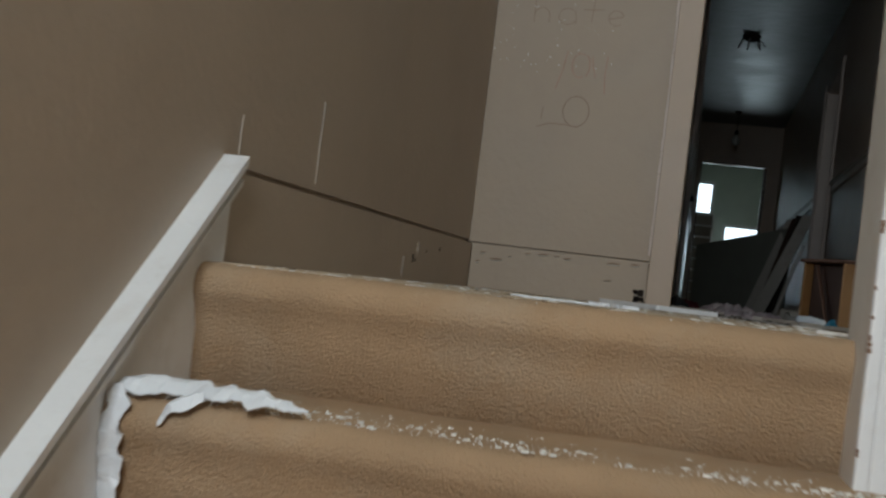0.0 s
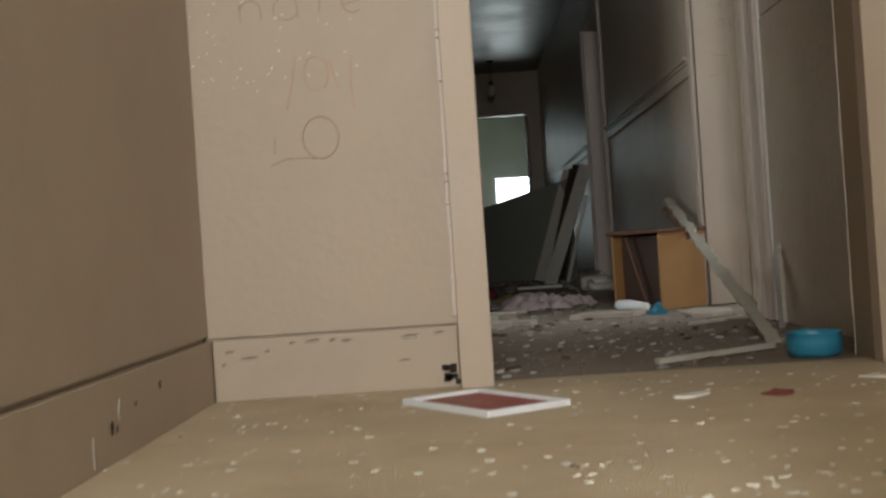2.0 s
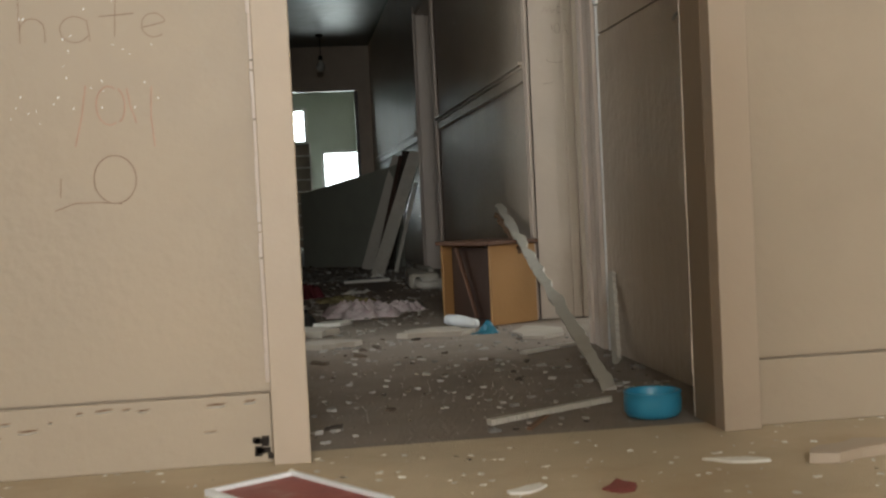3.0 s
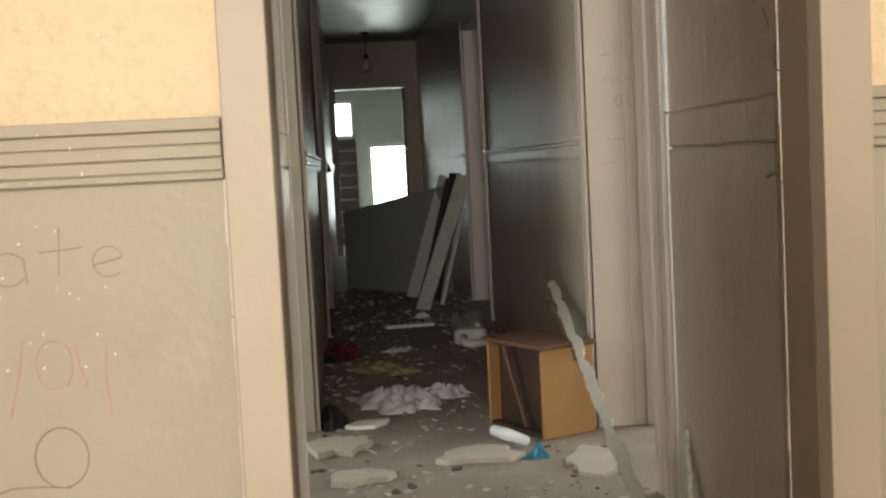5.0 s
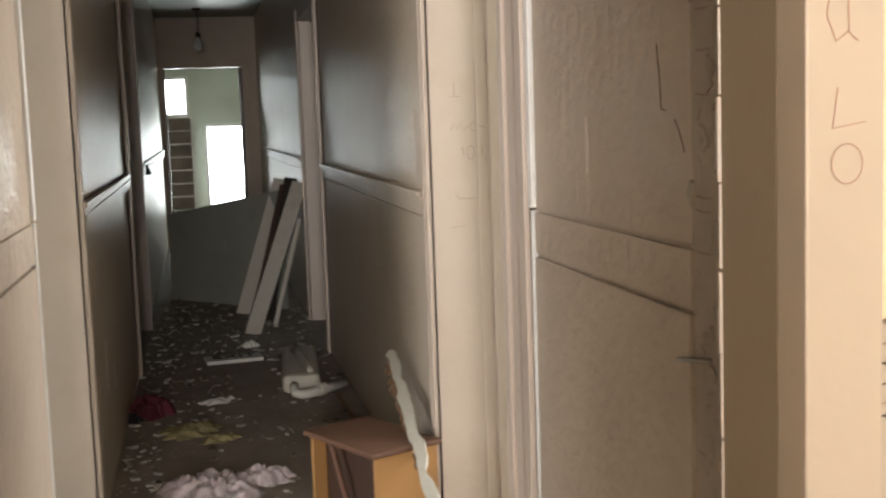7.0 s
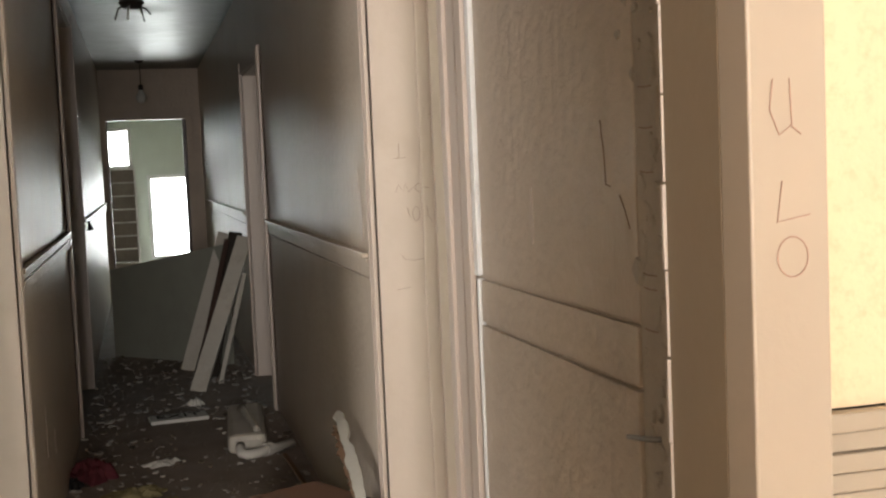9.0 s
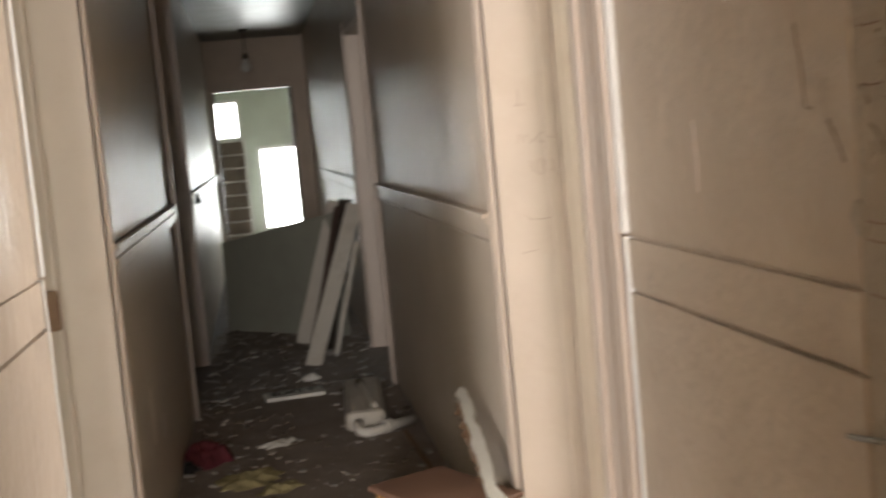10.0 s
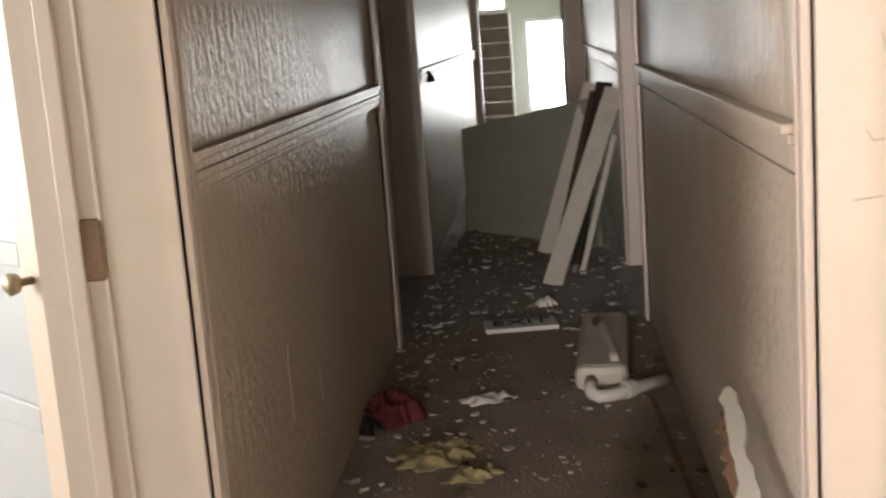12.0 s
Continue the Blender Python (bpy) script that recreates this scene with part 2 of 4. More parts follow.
def crumple(rng, rx, ry, h, n=64, seed=0.0, sharp=1.0):
    """A rumpled heap of cloth with sharp folds, closed below."""
    bm = bmesh.new()
    rows = []
    R = 22
    for j in range(R):
        f = j / (R - 1)
        ring = []
        for k in range(n):
            a = 2 * math.pi * k / n
            wob = 1 + 0.55 * noise.noise((math.cos(a) * 2.2 + seed, math.sin(a) * 2.2, seed * 2)) + 0.18 * noise.noise((math.cos(a) * 7 + seed, math.sin(a) * 7, seed))
            r = (1 - f) * wob
            x, y = rx * r * math.cos(a), ry * r * math.sin(a)
            p = 0.9 - 2.2 * abs(noise.noise((x * 11 + seed, y * 11, seed))) - 1.1 * abs(noise.noise((x * 29, y * 29 + seed, 1)))
            z = 0.0 if j == 0 else h * max(0.06, (1 - (1 - f) ** 4) * (0.42 + 0.6 * p))
            ring.append(bm.verts.new((x, y, z)))
        rows.append(ring)
    for a, b in zip(rows, rows[1:]):
        for k in range(n):
            bm.faces.new((a[k], a[(k + 1) % n], b[(k + 1) % n], b[k]))
    bm.faces.new(rows[0][::-1])
    bmesh.ops.remove_doubles(bm, verts=bm.verts, dist=0.0005)
    return bm


# ---- structure ----
ZC = 2.66      # ceiling
XL, XR = 0.0, 1.13      # corridor walls
XLI, XRI = -0.27, 1.40  # their far faces
YW0, YW1 = 4.12, 4.24   # front wall
OX0, OX1 = 0.078, 0.98  # its opening


def left_x(y):
    """The landing's left wall."""
    return -0.61


def prism(bm, quad, z0, z1):
    lo = [bm.verts.new((x, y, z0)) for x, y in quad]
    hi = [bm.verts.new((x, y, z1)) for x, y in quad]
    bm.faces.new(lo[::-1])
    bm.faces.new(hi)
    for k in range(4):
        bm.faces.new((lo[k], lo[(k + 1) % 4], hi[(k + 1) % 4], hi[k]))


def skew(bm, y0, y1, off0, off1, z0, z1):
    prism(bm, [(left_x(y0) + off0, y0), (left_x(y0) + off1, y0), (left_x(y1) + off1, y1), (left_x(y1) + off0, y1)], z0, z1)


bm = bmesh.new()
skew(bm, -1.5, 4.24, -0.15, 0.0, -2.75, ZC)
struct("wall_left", bm, M_LAND, "beige painted wall beside the stairs and landing", "wall")
struct("wall_front", boxes((-0.95, OX0 - 0.02, YW0, YW1, 0, ZC), (OX1 + 0.02, 2.6, YW0, YW1, 0, ZC), (OX0 - 0.02, OX1 + 0.02, YW0, YW1, 2.15, ZC)), M_LAND, "beige painted wall with a doorway to the corridor", "wall")
struct("wall_paper", boxes((-0.62, -0.004, YW0 - 0.004, YW0, 1.15, ZC), (1.066, 2.55, YW0 - 0.004, YW0, 1.15, ZC)), M_CREAM, "cream textured paper above the dado rail", "wallpaper")

# landing floor and stairs, carpeted
NOSE = 1.90
bm = bmesh.new()
prism(bm, [(-0.75, NOSE + 0.07), (2.6, NOSE + 0.07), (2.6, 4.18), (-0.75, 4.18)], -0.25, 0.0)
struct("floor", bm, M_LFLOOR, "worn brown carpet on the landing, strewn with flakes", "floor")
struct("corridor_floor", boxes((XLI - 3.0, XRI + 3.0, 4.18, 21.0, -0.2, -0.003)), M_FLOOR, "dirty dark corridor floor covered in debris", "floor")


def stair_step(bm, y, z, depth):
    """One carpeted tread with a rounded nosing and its riser."""
    prof = [(y + depth, z)]
    for k in range(7):
        a = math.pi / 2 + math.pi * 0.75 * k / 6
        prof.append((y + 0.035 + 0.035 * math.cos(a), z - 0.035 + 0.035 * math.sin(a)))
    prof += [(y + 0.025, z - 0.1), (y + 0.03, z - 0.21), (y + depth, z - 0.21)]
    xs = [left_x(y) + 0.015] + [left_x(y) + 0.015 + (0.47 - 0.015 - left_x(y)) * k / 12 for k in range(1, 13)]
    rows = []
    for x in xs:
        w = 0.003 * noise.noise((x * 5, y * 3, z))
        rows.append([bm.verts.new((x, py + w, pz + w)) for py, pz in prof])
    for a, b in zip(rows, rows[1:]):
        for k in range(len(prof) - 1):
            bm.faces.new((a[k], b[k], b[k + 1], a[k + 1]))


stairs = thing("staircase", "carpeted brown staircase with a white painted stringer", "stairs")
for i in range(13):
    bm = bmesh.new()
    stair_step(bm, NOSE - 0.23 * i, -0.18 * i, 0.262 if i else 0.1)
    part("step", bm, M_CARPET, stairs, smooth=True)
bm = bmesh.new()
pr = [(2.0, 0.15), (2.0, -0.25), (1.78, -0.45), (-1.2, -2.9), (-1.2, -2.405)]
lo = [bm.verts.new((left_x(y) + 0.002, y, z)) for y, z in pr]
hi = [bm.verts.new((left_x(y) + 0.035, y, z)) for y, z in pr]
bm.faces.new(lo)
bm.faces.new(hi[::-1])
for k in range(len(pr)):
    bm.faces.new((lo[k], hi[k], hi[(k + 1) % len(pr)], lo[(k + 1) % len(pr)]))
bmesh.ops.recalc_face_normals(bm, faces=bm.faces)
part("stringer", bm, M_WHITE, stairs, "white painted stringer with a moulded cap")
bm = bmesh.new()
for o, w, t in ((0.0, 0.052, 0.016), (-0.03, 0.047, 0.01)):
    a, b = Vector((0, 2.005, 0.153 + o)), Vector((0, -1.2, -2.405 + o))
    ends = []
    for p in (a, b):
        x = left_x(p.y) + 0.003
        ends.append([bm.verts.new((x + dx, p.y, p.z + dz)) for dx, dz in ((0, 0), (w, 0), (w, t), (0, t))])
    for k in range(4):
        bm.faces.new((ends[0][k], ends[0][(k + 1) % 4], ends[1][(k + 1) % 4], ends[1][k]))
    bm.faces.new(ends[0][::-1])
    bm.faces.new(ends[1])
part("stringer_cap", bm, M_WHITE, stairs, "chipped white cap moulding")

# closing walls of the stairwell and landing
struct("wall_stair_right", boxes((1.75, 1.87, -1.5, 1.95, -2.75, ZC), (1.87, 2.6, 1.87, 1.95, -0.1, ZC), (0.47, 0.55, -1.4, 1.80, -2.6, -0.06)), M_LAND, "plain beige stairwell wall", "wall")
struct("gallery_floor", boxes((0.47, 1.75, -1.4, 1.795, -0.06, 0.0), (0.565, 1.75, 1.795, NOSE + 0.07, -0.06, 0.0)), M_CARPET, "carpeted gallery beside the stairs", "floor")
struct("wall_stair_back", boxes((-0.9, -0.55, -1.5, -1.4, -2.75, ZC), (0.39, 1.87, -1.5, -1.4, -2.75, ZC), (-0.55, 0.39, -1.5, -1.4, -2.6, 0.75), (-0.55, 0.39, -1.5, -1.4, 2.45, ZC)), M_LAND, "stairwell wall with a wide window", "wall")
# unseen wall; its opening is added for the landing fill lamp
struct("wall_landing_right", boxes((2.55, 2.65, 1.87, 2.9, 0, ZC), (2.55, 2.65, 3.8, 4.24, 0, ZC), (2.55, 2.65, 2.9, 3.8, 0, 1.0), (2.55, 2.65, 2.9, 3.8, 2.2, ZC)), M_LAND, "unseen landing wall with an added opening for the fill light", "wall")
struct("stair_floor", boxes((-0.9, 0.75, -1.5, -0.70, -2.72, -2.32)), M_CARPET, "carpeted lower landing", "floor")
struct("ceiling_landing", boxes((-0.9, 2.65, -1.5, 4.24, ZC, ZC + 0.1)), M_MINT, "plain painted landing ceiling", "ceiling")
struct("ceiling_corridor", boxes((XLI, XRI, 4.24, 17.2, ZC, ZC + 0.1)), M_CEIL, "glossy stained corridor ceiling, dimness put into its colour", "ceiling")


def side_wall(name, x0, x1, y_end, openings, label):
    bs, y = [], YW1
    for a, b, top in openings:
        bs += [(x0, x1, y, a, 0, ZC), (x0, x1, a, b, top, ZC)]
        y = b
    bs.append((x0, x1, y, y_end, 0, ZC))
    return struct(name, boxes(*bs), M_GLOSS, label, "wall")


side_wall("wall_corridor_left", XLI, XL, 17.08, [(5.92, 6.95, 2.12), (9.75, 11.3, 2.45)], "glossy beige corridor wall, scuffed and stained")
side_wall("wall_corridor_right", XR, XRI, 17.08, [(5.75, 6.69, 2.12), (10.02, 11.25, 2.1)], "glossy beige corridor wall with peeling paint")
struct("wall_far", boxes((-1.6, 0.06, 17.08, 17.2, 0, ZC), (0.96, 2.6, 17.08, 17.2, 0, ZC), (0.06, 0.96, 17.08, 17.2, 2.08, ZC)), M_GLOSS, "corridor end wall with a doorway", "wall")

# far room
struct("wall_far_room", boxes((-1.6, -0.05, 19.6, 19.72, 0, ZC), (0.32, 0.50, 19.6, 19.72, 0, ZC), (1.14, 2.6, 19.6, 19.72, 0, ZC), (-0.05, 0.32, 19.6, 19.72, 0, 1.54), (-0.05, 0.32, 19.6, 19.72, 2.1, ZC),
                              (0.50, 1.14, 19.6, 19.72, 0, 0.28), (0.50, 1.14, 19.6, 19.72, 1.44, ZC)), M_MINT, "pale mint room wall with two windows", "wall")
struct("wall_far_sides", boxes((-1.7, -1.6, 17.08, 19.72, 0, ZC), (2.6, 2.7, 17.08, 19.72, 0, ZC)), M_MINT, "pale mint side walls", "wall")
struct("ceiling_far_room", boxes((-1.7, 2.7, 17.2, 19.72, ZC, ZC + 0.1)), M_MINT, "pale ceiling of the far room", "ceiling")
struct("backdrop", boxes((-2.0, 3.0, 20.3, 20.31, -0.2, 3.2)), M_SKY, "bright overcast daylight outside the windows", "sky")


def closed_room(name, x0, x1, y0, y1, win_x, wy0, wy1, wz0, wz1, inner):
    """Side room behind the corridor wall, with an opening in its outer wall."""
    bs = [(x0, x1, y0 - 0.1, y0, 0, ZC), (x0, x1, y1, y1 + 0.1, 0, ZC)]
    a, b = (win_x - 0.1, win_x) if inner > win_x else (win_x, win_x + 0.1)
    bs += [(a, b, y0 - 0.1, wy0, 0, ZC), (a, b, wy1, y1 + 0.1, 0, ZC), (a, b, wy0, wy1, 0, wz0), (a, b, wy0, wy1, wz1, ZC)]
    struct("wall_" + name, boxes(*bs), M_MINT, "pale painted walls of a side room", "wall")
    struct("ceiling_" + name, boxes((x0, x1, y0 - 0.1, y1 + 0.1, ZC, ZC + 0.1)), M_MINT, "plain ceiling of a side room", "ceiling")


closed_room("bedroom", -3.0, XLI, 4.4, 8.6, -3.0, 5.25, 8.15, 0.8, 2.2, XLI)
# this room's outer opening is added as well, for the greenish fill
closed_room("bathroom", XRI, 3.3, 9.2, 12.0, 3.3, 10.0, 10.9, 1.1, 2.1, XRI)
closed_room("store", -2.4, XLI, 9.2, 12.2, -2.4, 10.2, 10.3, 1.9, 2.0, XLI)
# the east room's outer opening is added, only to hold its fill lamp
closed_room("east_room", XRI, 3.6, 4.5, 8.6, 3.6, 5.8, 8.0, 0.8, 2.2, XRI)

# ---- trim ----
# doorway lining and casing between landing and corridor
door1 = thing("door_1", "beige painted door casing around the open doorway", "door frame")
door1["kind"] = "structure"
part("casing", boxes((0.0, OX0, 4.06, YW0, 0, 2.23), bevel=0.003), M_CASE, door1)
part("casing", boxes((OX1, 1.066, 4.06, YW0, 0, 2.23), bevel=0.003), M_CASE, door1)
part("head_casing", boxes((OX0, OX1, 4.06, YW0, 2.15, 2.23)), M_CASE, door1)
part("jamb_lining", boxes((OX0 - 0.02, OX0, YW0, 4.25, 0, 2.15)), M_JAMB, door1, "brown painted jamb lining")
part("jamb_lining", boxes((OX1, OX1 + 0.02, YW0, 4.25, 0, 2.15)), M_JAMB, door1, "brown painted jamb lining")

# skirting boards on the landing
bm = bmesh.new()
skew(bm, 2.0, 4.12, 0.0, 0.022, 0.0, 0.145)
struct("baseboard", bm, M_LAND, "beige skirting board, dented, below a split joint", "skirting board")
struct("baseboard_front", boxes((-0.585, -0.002, 4.098, YW0, 0, 0.147), (1.068, 2.55, 4.098, YW0, 0, 0.147), bevel=0.003), M_LAND, "beige skirting board with cracked paint", "skirting board")
# dark split between skirting and wall paper sheet above it
bm = bmesh.new()
skew(bm, 2.0, 4.12, 0.0, 0.012, 0.156, ZC)
skew(bm, -1.4, 2.0, 0.0, 0.012, -2.5, ZC)
struct("wall_sheet_left", bm, M_LAND, "beige painted wall lining board", "wall lining")
struct("wall_sheet_front", boxes((-0.597, -0.002, 4.108, YW0, 0.152, 1.05), (1.068, 2.55, 4.108, YW0, 0.152, 1.05)), M_LAND, "beige painted wall lining with graffiti", "wall lining")


def reeded(bm, x0, x1, y0, y1, z0, z1, axis, steps):
    """A dado rail: stepped reeds; steps: (fraction from, to, depth)."""
    for a, b, d in steps:
        za, zb = z0 + (z1 - z0) * a, z0 + (z1 - z0) * b
        if axis == "y":
            box(bm, x0, x1, y0 - d, y0, za, zb, bevel=0.002)
        else:
            s = 1 if axis == "x" else -1
            box(bm, min(x0, x0 + s * d), max(x0, x0 + s * d), y0, y1, za, zb, bevel=0.002)


REEDS = ((0.0, 1.0, 0.014), (0.0, 0.12, 0.018), (0.14, 0.34, 0.022), (0.36, 0.56, 0.026), (0.58, 0.78, 0.022), (0.80, 1.0, 0.03))
for x0, x1 in ((-0.595, -0.006), (1.07, 2.5)):
    bm = bmesh.new()
    reeded(bm, x0, x1, YW0 - 0.004, 0, 1.055, 1.155, "y", REEDS)
    struct("dado_rail_front", bm, M_LAND, "reeded beige dado rail with chips", "dado rail")
for nm, x, ax, y0, y1, steps in (
        ("dado_rail_left", XL, "x", 7.03, 9.69, REEDS), ("dado_rail_left_far", XL, "x", 11.45, 16.9, REEDS),
        ("dado_rail_right", XR, "-x", 6.80, 9.96, ((0.0, 0.06, 0.02), (0.08, 0.62, 0.016), (0.64, 0.80, 0.024), (0.82, 1.0, 0.036))), ("dado_rail_right_far", XR, "-x", 11.4, 16.5, ((0.0, 0.06, 0.02), (0.08, 0.62, 0.016), (0.64, 0.80, 0.024), (0.82, 1.0, 0.036)))):
    bm = bmesh.new()
    reeded(bm, x, x, y0, y1, 1.06, 1.15, ax, steps)
    struct(nm, bm, M_GLOSS, "glossy beige dado rail along the corridor", "dado rail")
# near wall panels: lining boards with a plain flat rail between two grooves
for nm, x, s, y0, y1 in (("wall_panel_left", XL, 1, 4.27, 5.86), ("wall_panel_right", XR, -1, 4.66, 5.50)):
    for z0, z1, d in ((0.0, 1.072, 0.012), (1.080, 1.172, 0.010), (1.179, ZC, 0.006)):
        xs = sorted((x, x + s * d))
        struct(nm, boxes((xs[0], xs[1], y0, y1, z0, z1), bevel=0.0015), M_GLOSS, "beige painted wall panel with a flat rail", "wall panel")
for x, s, y in ((XL, 1, 5.862), (XR, -1, 5.505)):
    xs = sorted((x, x + s * 0.016))
    struct("panel_edge", boxes((xs[0], xs[1], y, y + 0.012, 0, 1.175), (xs[0], xs[1], y, y + 0.03, 1.18, ZC), bevel=0.003), M_WHITE, "pale bevelled edge strip of the wall panel", "trim")
# torn strip of bare plaster beside the doorway
rng = random.Random(5)
bm = bmesh.new()
box(bm, XR - 0.004, XR, 4.25, 4.66, 0, ZC)
struct("torn_strip", bm, M_PLASTER, "torn wall edge with bare crumbling plaster", "wall")
bm = bmesh.new()
for k in range(230):
    z, y = rng.uniform(0.01, 2.5), 4.60 + 0.05 * rng.gauss(0, 0.8) + 0.02 * noise.noise((0, 0, k * 0.7))
    rad, d, st = rng.uniform(0.004, 0.022), rng.uniform(0.001, 0.007), rng.uniform(0.6, 2.4)
    m = rng.randint(5, 8)
    ring = [(y + rad * (0.5 + 0.6 * rng.random()) * math.cos(6.283 * i / m), z + st * rad * (0.5 + 0.6 * rng.random()) * math.sin(6.283 * i / m)) for i in range(m)]
    lo = [bm.verts.new((XR - 0.003, p, q)) for p, q in ring]
    hi = [bm.verts.new((XR - 0.004 - d * rng.uniform(0.6, 1.2), y + (p - y) * 0.8, z + (q - z) * 0.8)) for p, q in ring]
    bm.faces.new(hi)
    for i in range(m):
        bm.faces.new((lo[i], lo[(i + 1) % m], hi[(i + 1) % m], hi[i]))
bmesh.ops.recalc_face_normals(bm, faces=bm.faces)
struct("torn_lumps", bm, M_PLASTER, "crumbling plaster lumps along the torn edge", "plaster")
bm = bmesh.new()
for k in range(26):
    z = 0.1 * k
    w = rng.uniform(0.003, 0.009)
    box(bm, OX1 - 0.001 - w * 0.3, OX1 + 0.022, 4.251, 4.251 + w * 0.8, z, z + rng.uniform(0.096, 0.1), bevel=0.001)
struct("torn_edge", bm, M_TRIM, "chipped white edge of the jamb", "trim")
# cracked white filler beside the front casing
bm = bmesh.new()
z = 0.17
while z < 1.02:
    h, w = rng.uniform(0.015, 0.06), rng.uniform(0.002, 0.006)
    box(bm, -0.004 - w, 0.0, 4.102, 4.115, z, z + h, bevel=0.001)
    z += h + rng.choice((0.0, 0.0, 0.0, 0.004))
struct("filler_crack", bm, M_TRIM, "cracked white filler along the casing", "trim")


def jamb_set(nm, side, y0, y1, top, material=None):
    """Casing on the wall, deep jamb linings and head of one side opening."""
    s = 1 if side == "left" else -1
    x, xi = (XL, XLI) if side == "left" else (XR, XRI)
    d = thing(nm, "pale beige painted door frame with moulded casing", "door frame")
    d["kind"] = "structure"
    mm = material or M_TRIM
    a, b = sorted((x + s * 0.004, xi - s * 0.01))
    part("far_jamb", boxes((a, b, y1 - 0.012, y1, 0, top)), mm, d)
    part("near_jamb", boxes((a, b, y0, y0 + 0.012, 0, top)), mm, d)
    part("head", boxes((a, b, y0 + 0.012, y1 - 0.012, top - 0.012, top)), mm, d)
    mid0, mid1 = sorted((xi + s * 0.05, xi + s * 0.085))
    part("stop", boxes((mid0, mid1, y1 - 0.026, y1 - 0.012, 0, top - 0.012), bevel=0.003), mm, d)
    mid0, mid1 = sorted((xi + s * 0.12, xi + s * 0.128))
    part("bead", boxes((mid0, mid1, y1 - 0.018, y1 - 0.012, 0, top - 0.012), bevel=0.002), mm, d)
    for ya, yb in ((y0 - (0.21 if nm == "door_3" else 0.11), y0), (y1, y1 + 0.075))[1 if nm == "door_2" else 0:]:
        bm = bmesh.new()
        for f0, f1, t in ((0, 1, 0.012), (0.0, 0.25, 0.024), (0.4, 0.62, 0.018), (0.8, 1.0, 0.022)):
            q = sorted((x, x + s * t))
            box(bm, q[0], q[1], ya + (yb - ya) * f0, ya + (yb - ya) * f1, 0, top + 0.07, bevel=0.002)
        part("casing", bm, mm, d)
    q = sorted((x, x + s * 0.018))
    part("head_casing", boxes((q[0], q[1], y0, y1, top, top + 0.07)), mm, d)
    return d


d2 = jamb_set("door_2", "left", 5.92, 6.95, 2.12)
d3 = jamb_set("door_3", "right", 5.75, 6.69, 2.12)
jamb_set("door_4", "left", 9.82, 11.3, 2.45)
jamb_set("door_5", "right", 10.1, 11.25, 2.1)
# strike plate patch on the left jamb
bm = bmesh.new()
box(bm, -0.198, -0.142, 6.930, 6.938, 0.925, 1.045, bevel=0.006)
part("strike_plate", bm, M_OLDWOOD, d2, "bare patch where the strike plate sat")

# far doorway frame
d6 = thing("door_6", "frame of the far doorway with dark jamb linings", "door frame")
d6["kind"] = "structure"
for a, b in ((0.0, 0.06), (0.96, 1.03)):
    part("casing", boxes((a, b, 17.05, 17.08, 0, 2.14), bevel=0.003), M_GLOSS, d6)
part("head_casing", boxes((0.06, 0.96, 17.05, 17.08, 2.08, 2.14)), M_GLOSS, d6)
# linings much darker than the casings
part("jamb_lining", boxes((0.92, 0.958, 17.085, 17.2, 0, 2.08)), M_BROWN, d6, "dark brown jamb lining")
part("jamb_lining", boxes((0.062, 0.075, 17.085, 17.2, 0, 2.08)), M_BROWN, d6, "dark brown jamb lining")

# windows
def window_frame(nm, m, w, h, label):
    d = thing(nm, label, "window", m)
    d["kind"] = "structure"
    for x0, x1, z0, z1 in ((-w / 2, -w / 2 + 0.05, 0, h), (w / 2 - 0.05, w / 2, 0, h), (-w / 2 + 0.05, w / 2 - 0.05, 0, 0.05), (-w / 2 + 0.05, w / 2 - 0.05, h - 0.05, h)):
        part("window_frame", boxes((x0, x1, -0.03, 0.03, z0, z1), bevel=0.003), M_WHITE, d)
    return d


window_frame("window_1", pose(0.135, 19.66, 1.54), 0.37, 0.56, "small bright white-framed window")
window_frame("window_2", pose(0.82, 19.66, 0.28), 0.64, 1.16, "tall bright white-framed window")
window_frame("window_3", pose(-0.08, -1.45, 0.75), 0.94, 1.7, "white-framed stairwell window")
window_frame("window_4", pose(-3.05, 5.9, 0.8, rz=90), 1.2, 1.2, "white-framed side room window")

# ---- things ----
# panelled newel at the head of the stairs
newel = thing("newel_post", "square white newel post with recessed panels, chipped paint", "newel post", pose(0, 0, 0))
NX0, NX1, NY0, NY1 = 0.36, 0.56, 1.80, 2.0
part("core", boxes((NX0, NX1, NY0 + 0.014, NY1, -0.45, 1.3), bevel=0.002), M_WHITE, newel)
for x0, x1, z0, z1 in ((NX0, NX0 + 0.018, -0.45, 1.3), (NX1 - 0.018, NX1, -0.45, 1.3)):
    part("stile", boxes((x0, x1, NY0, NY0 + 0.014, z0, z1), bevel=0.003), M_WHITE, newel)
for z0, z1 in ((-0.45, 0.0), (0.26, 0.44), (1.15, 1.3)):
    part("rail", boxes((NX0 + 0.018, NX1 - 0.018, NY0, NY0 + 0.014, z0, z1), bevel=0.003), M_WHITE, newel)
rw = random.Random(61)
for k in range(14):
    z, h, w = rw.uniform(-0.3, 0.6), rw.uniform(0.004, 0.012), rw.uniform(0.002, 0.005)
    part("paint_chip", boxes((NX0 - 0.0012, NX0 + w, NY0 - 0.0012, NY0 + w, z, z + h)), M_OLDWOOD, newel, "bare wood where the paint has chipped")
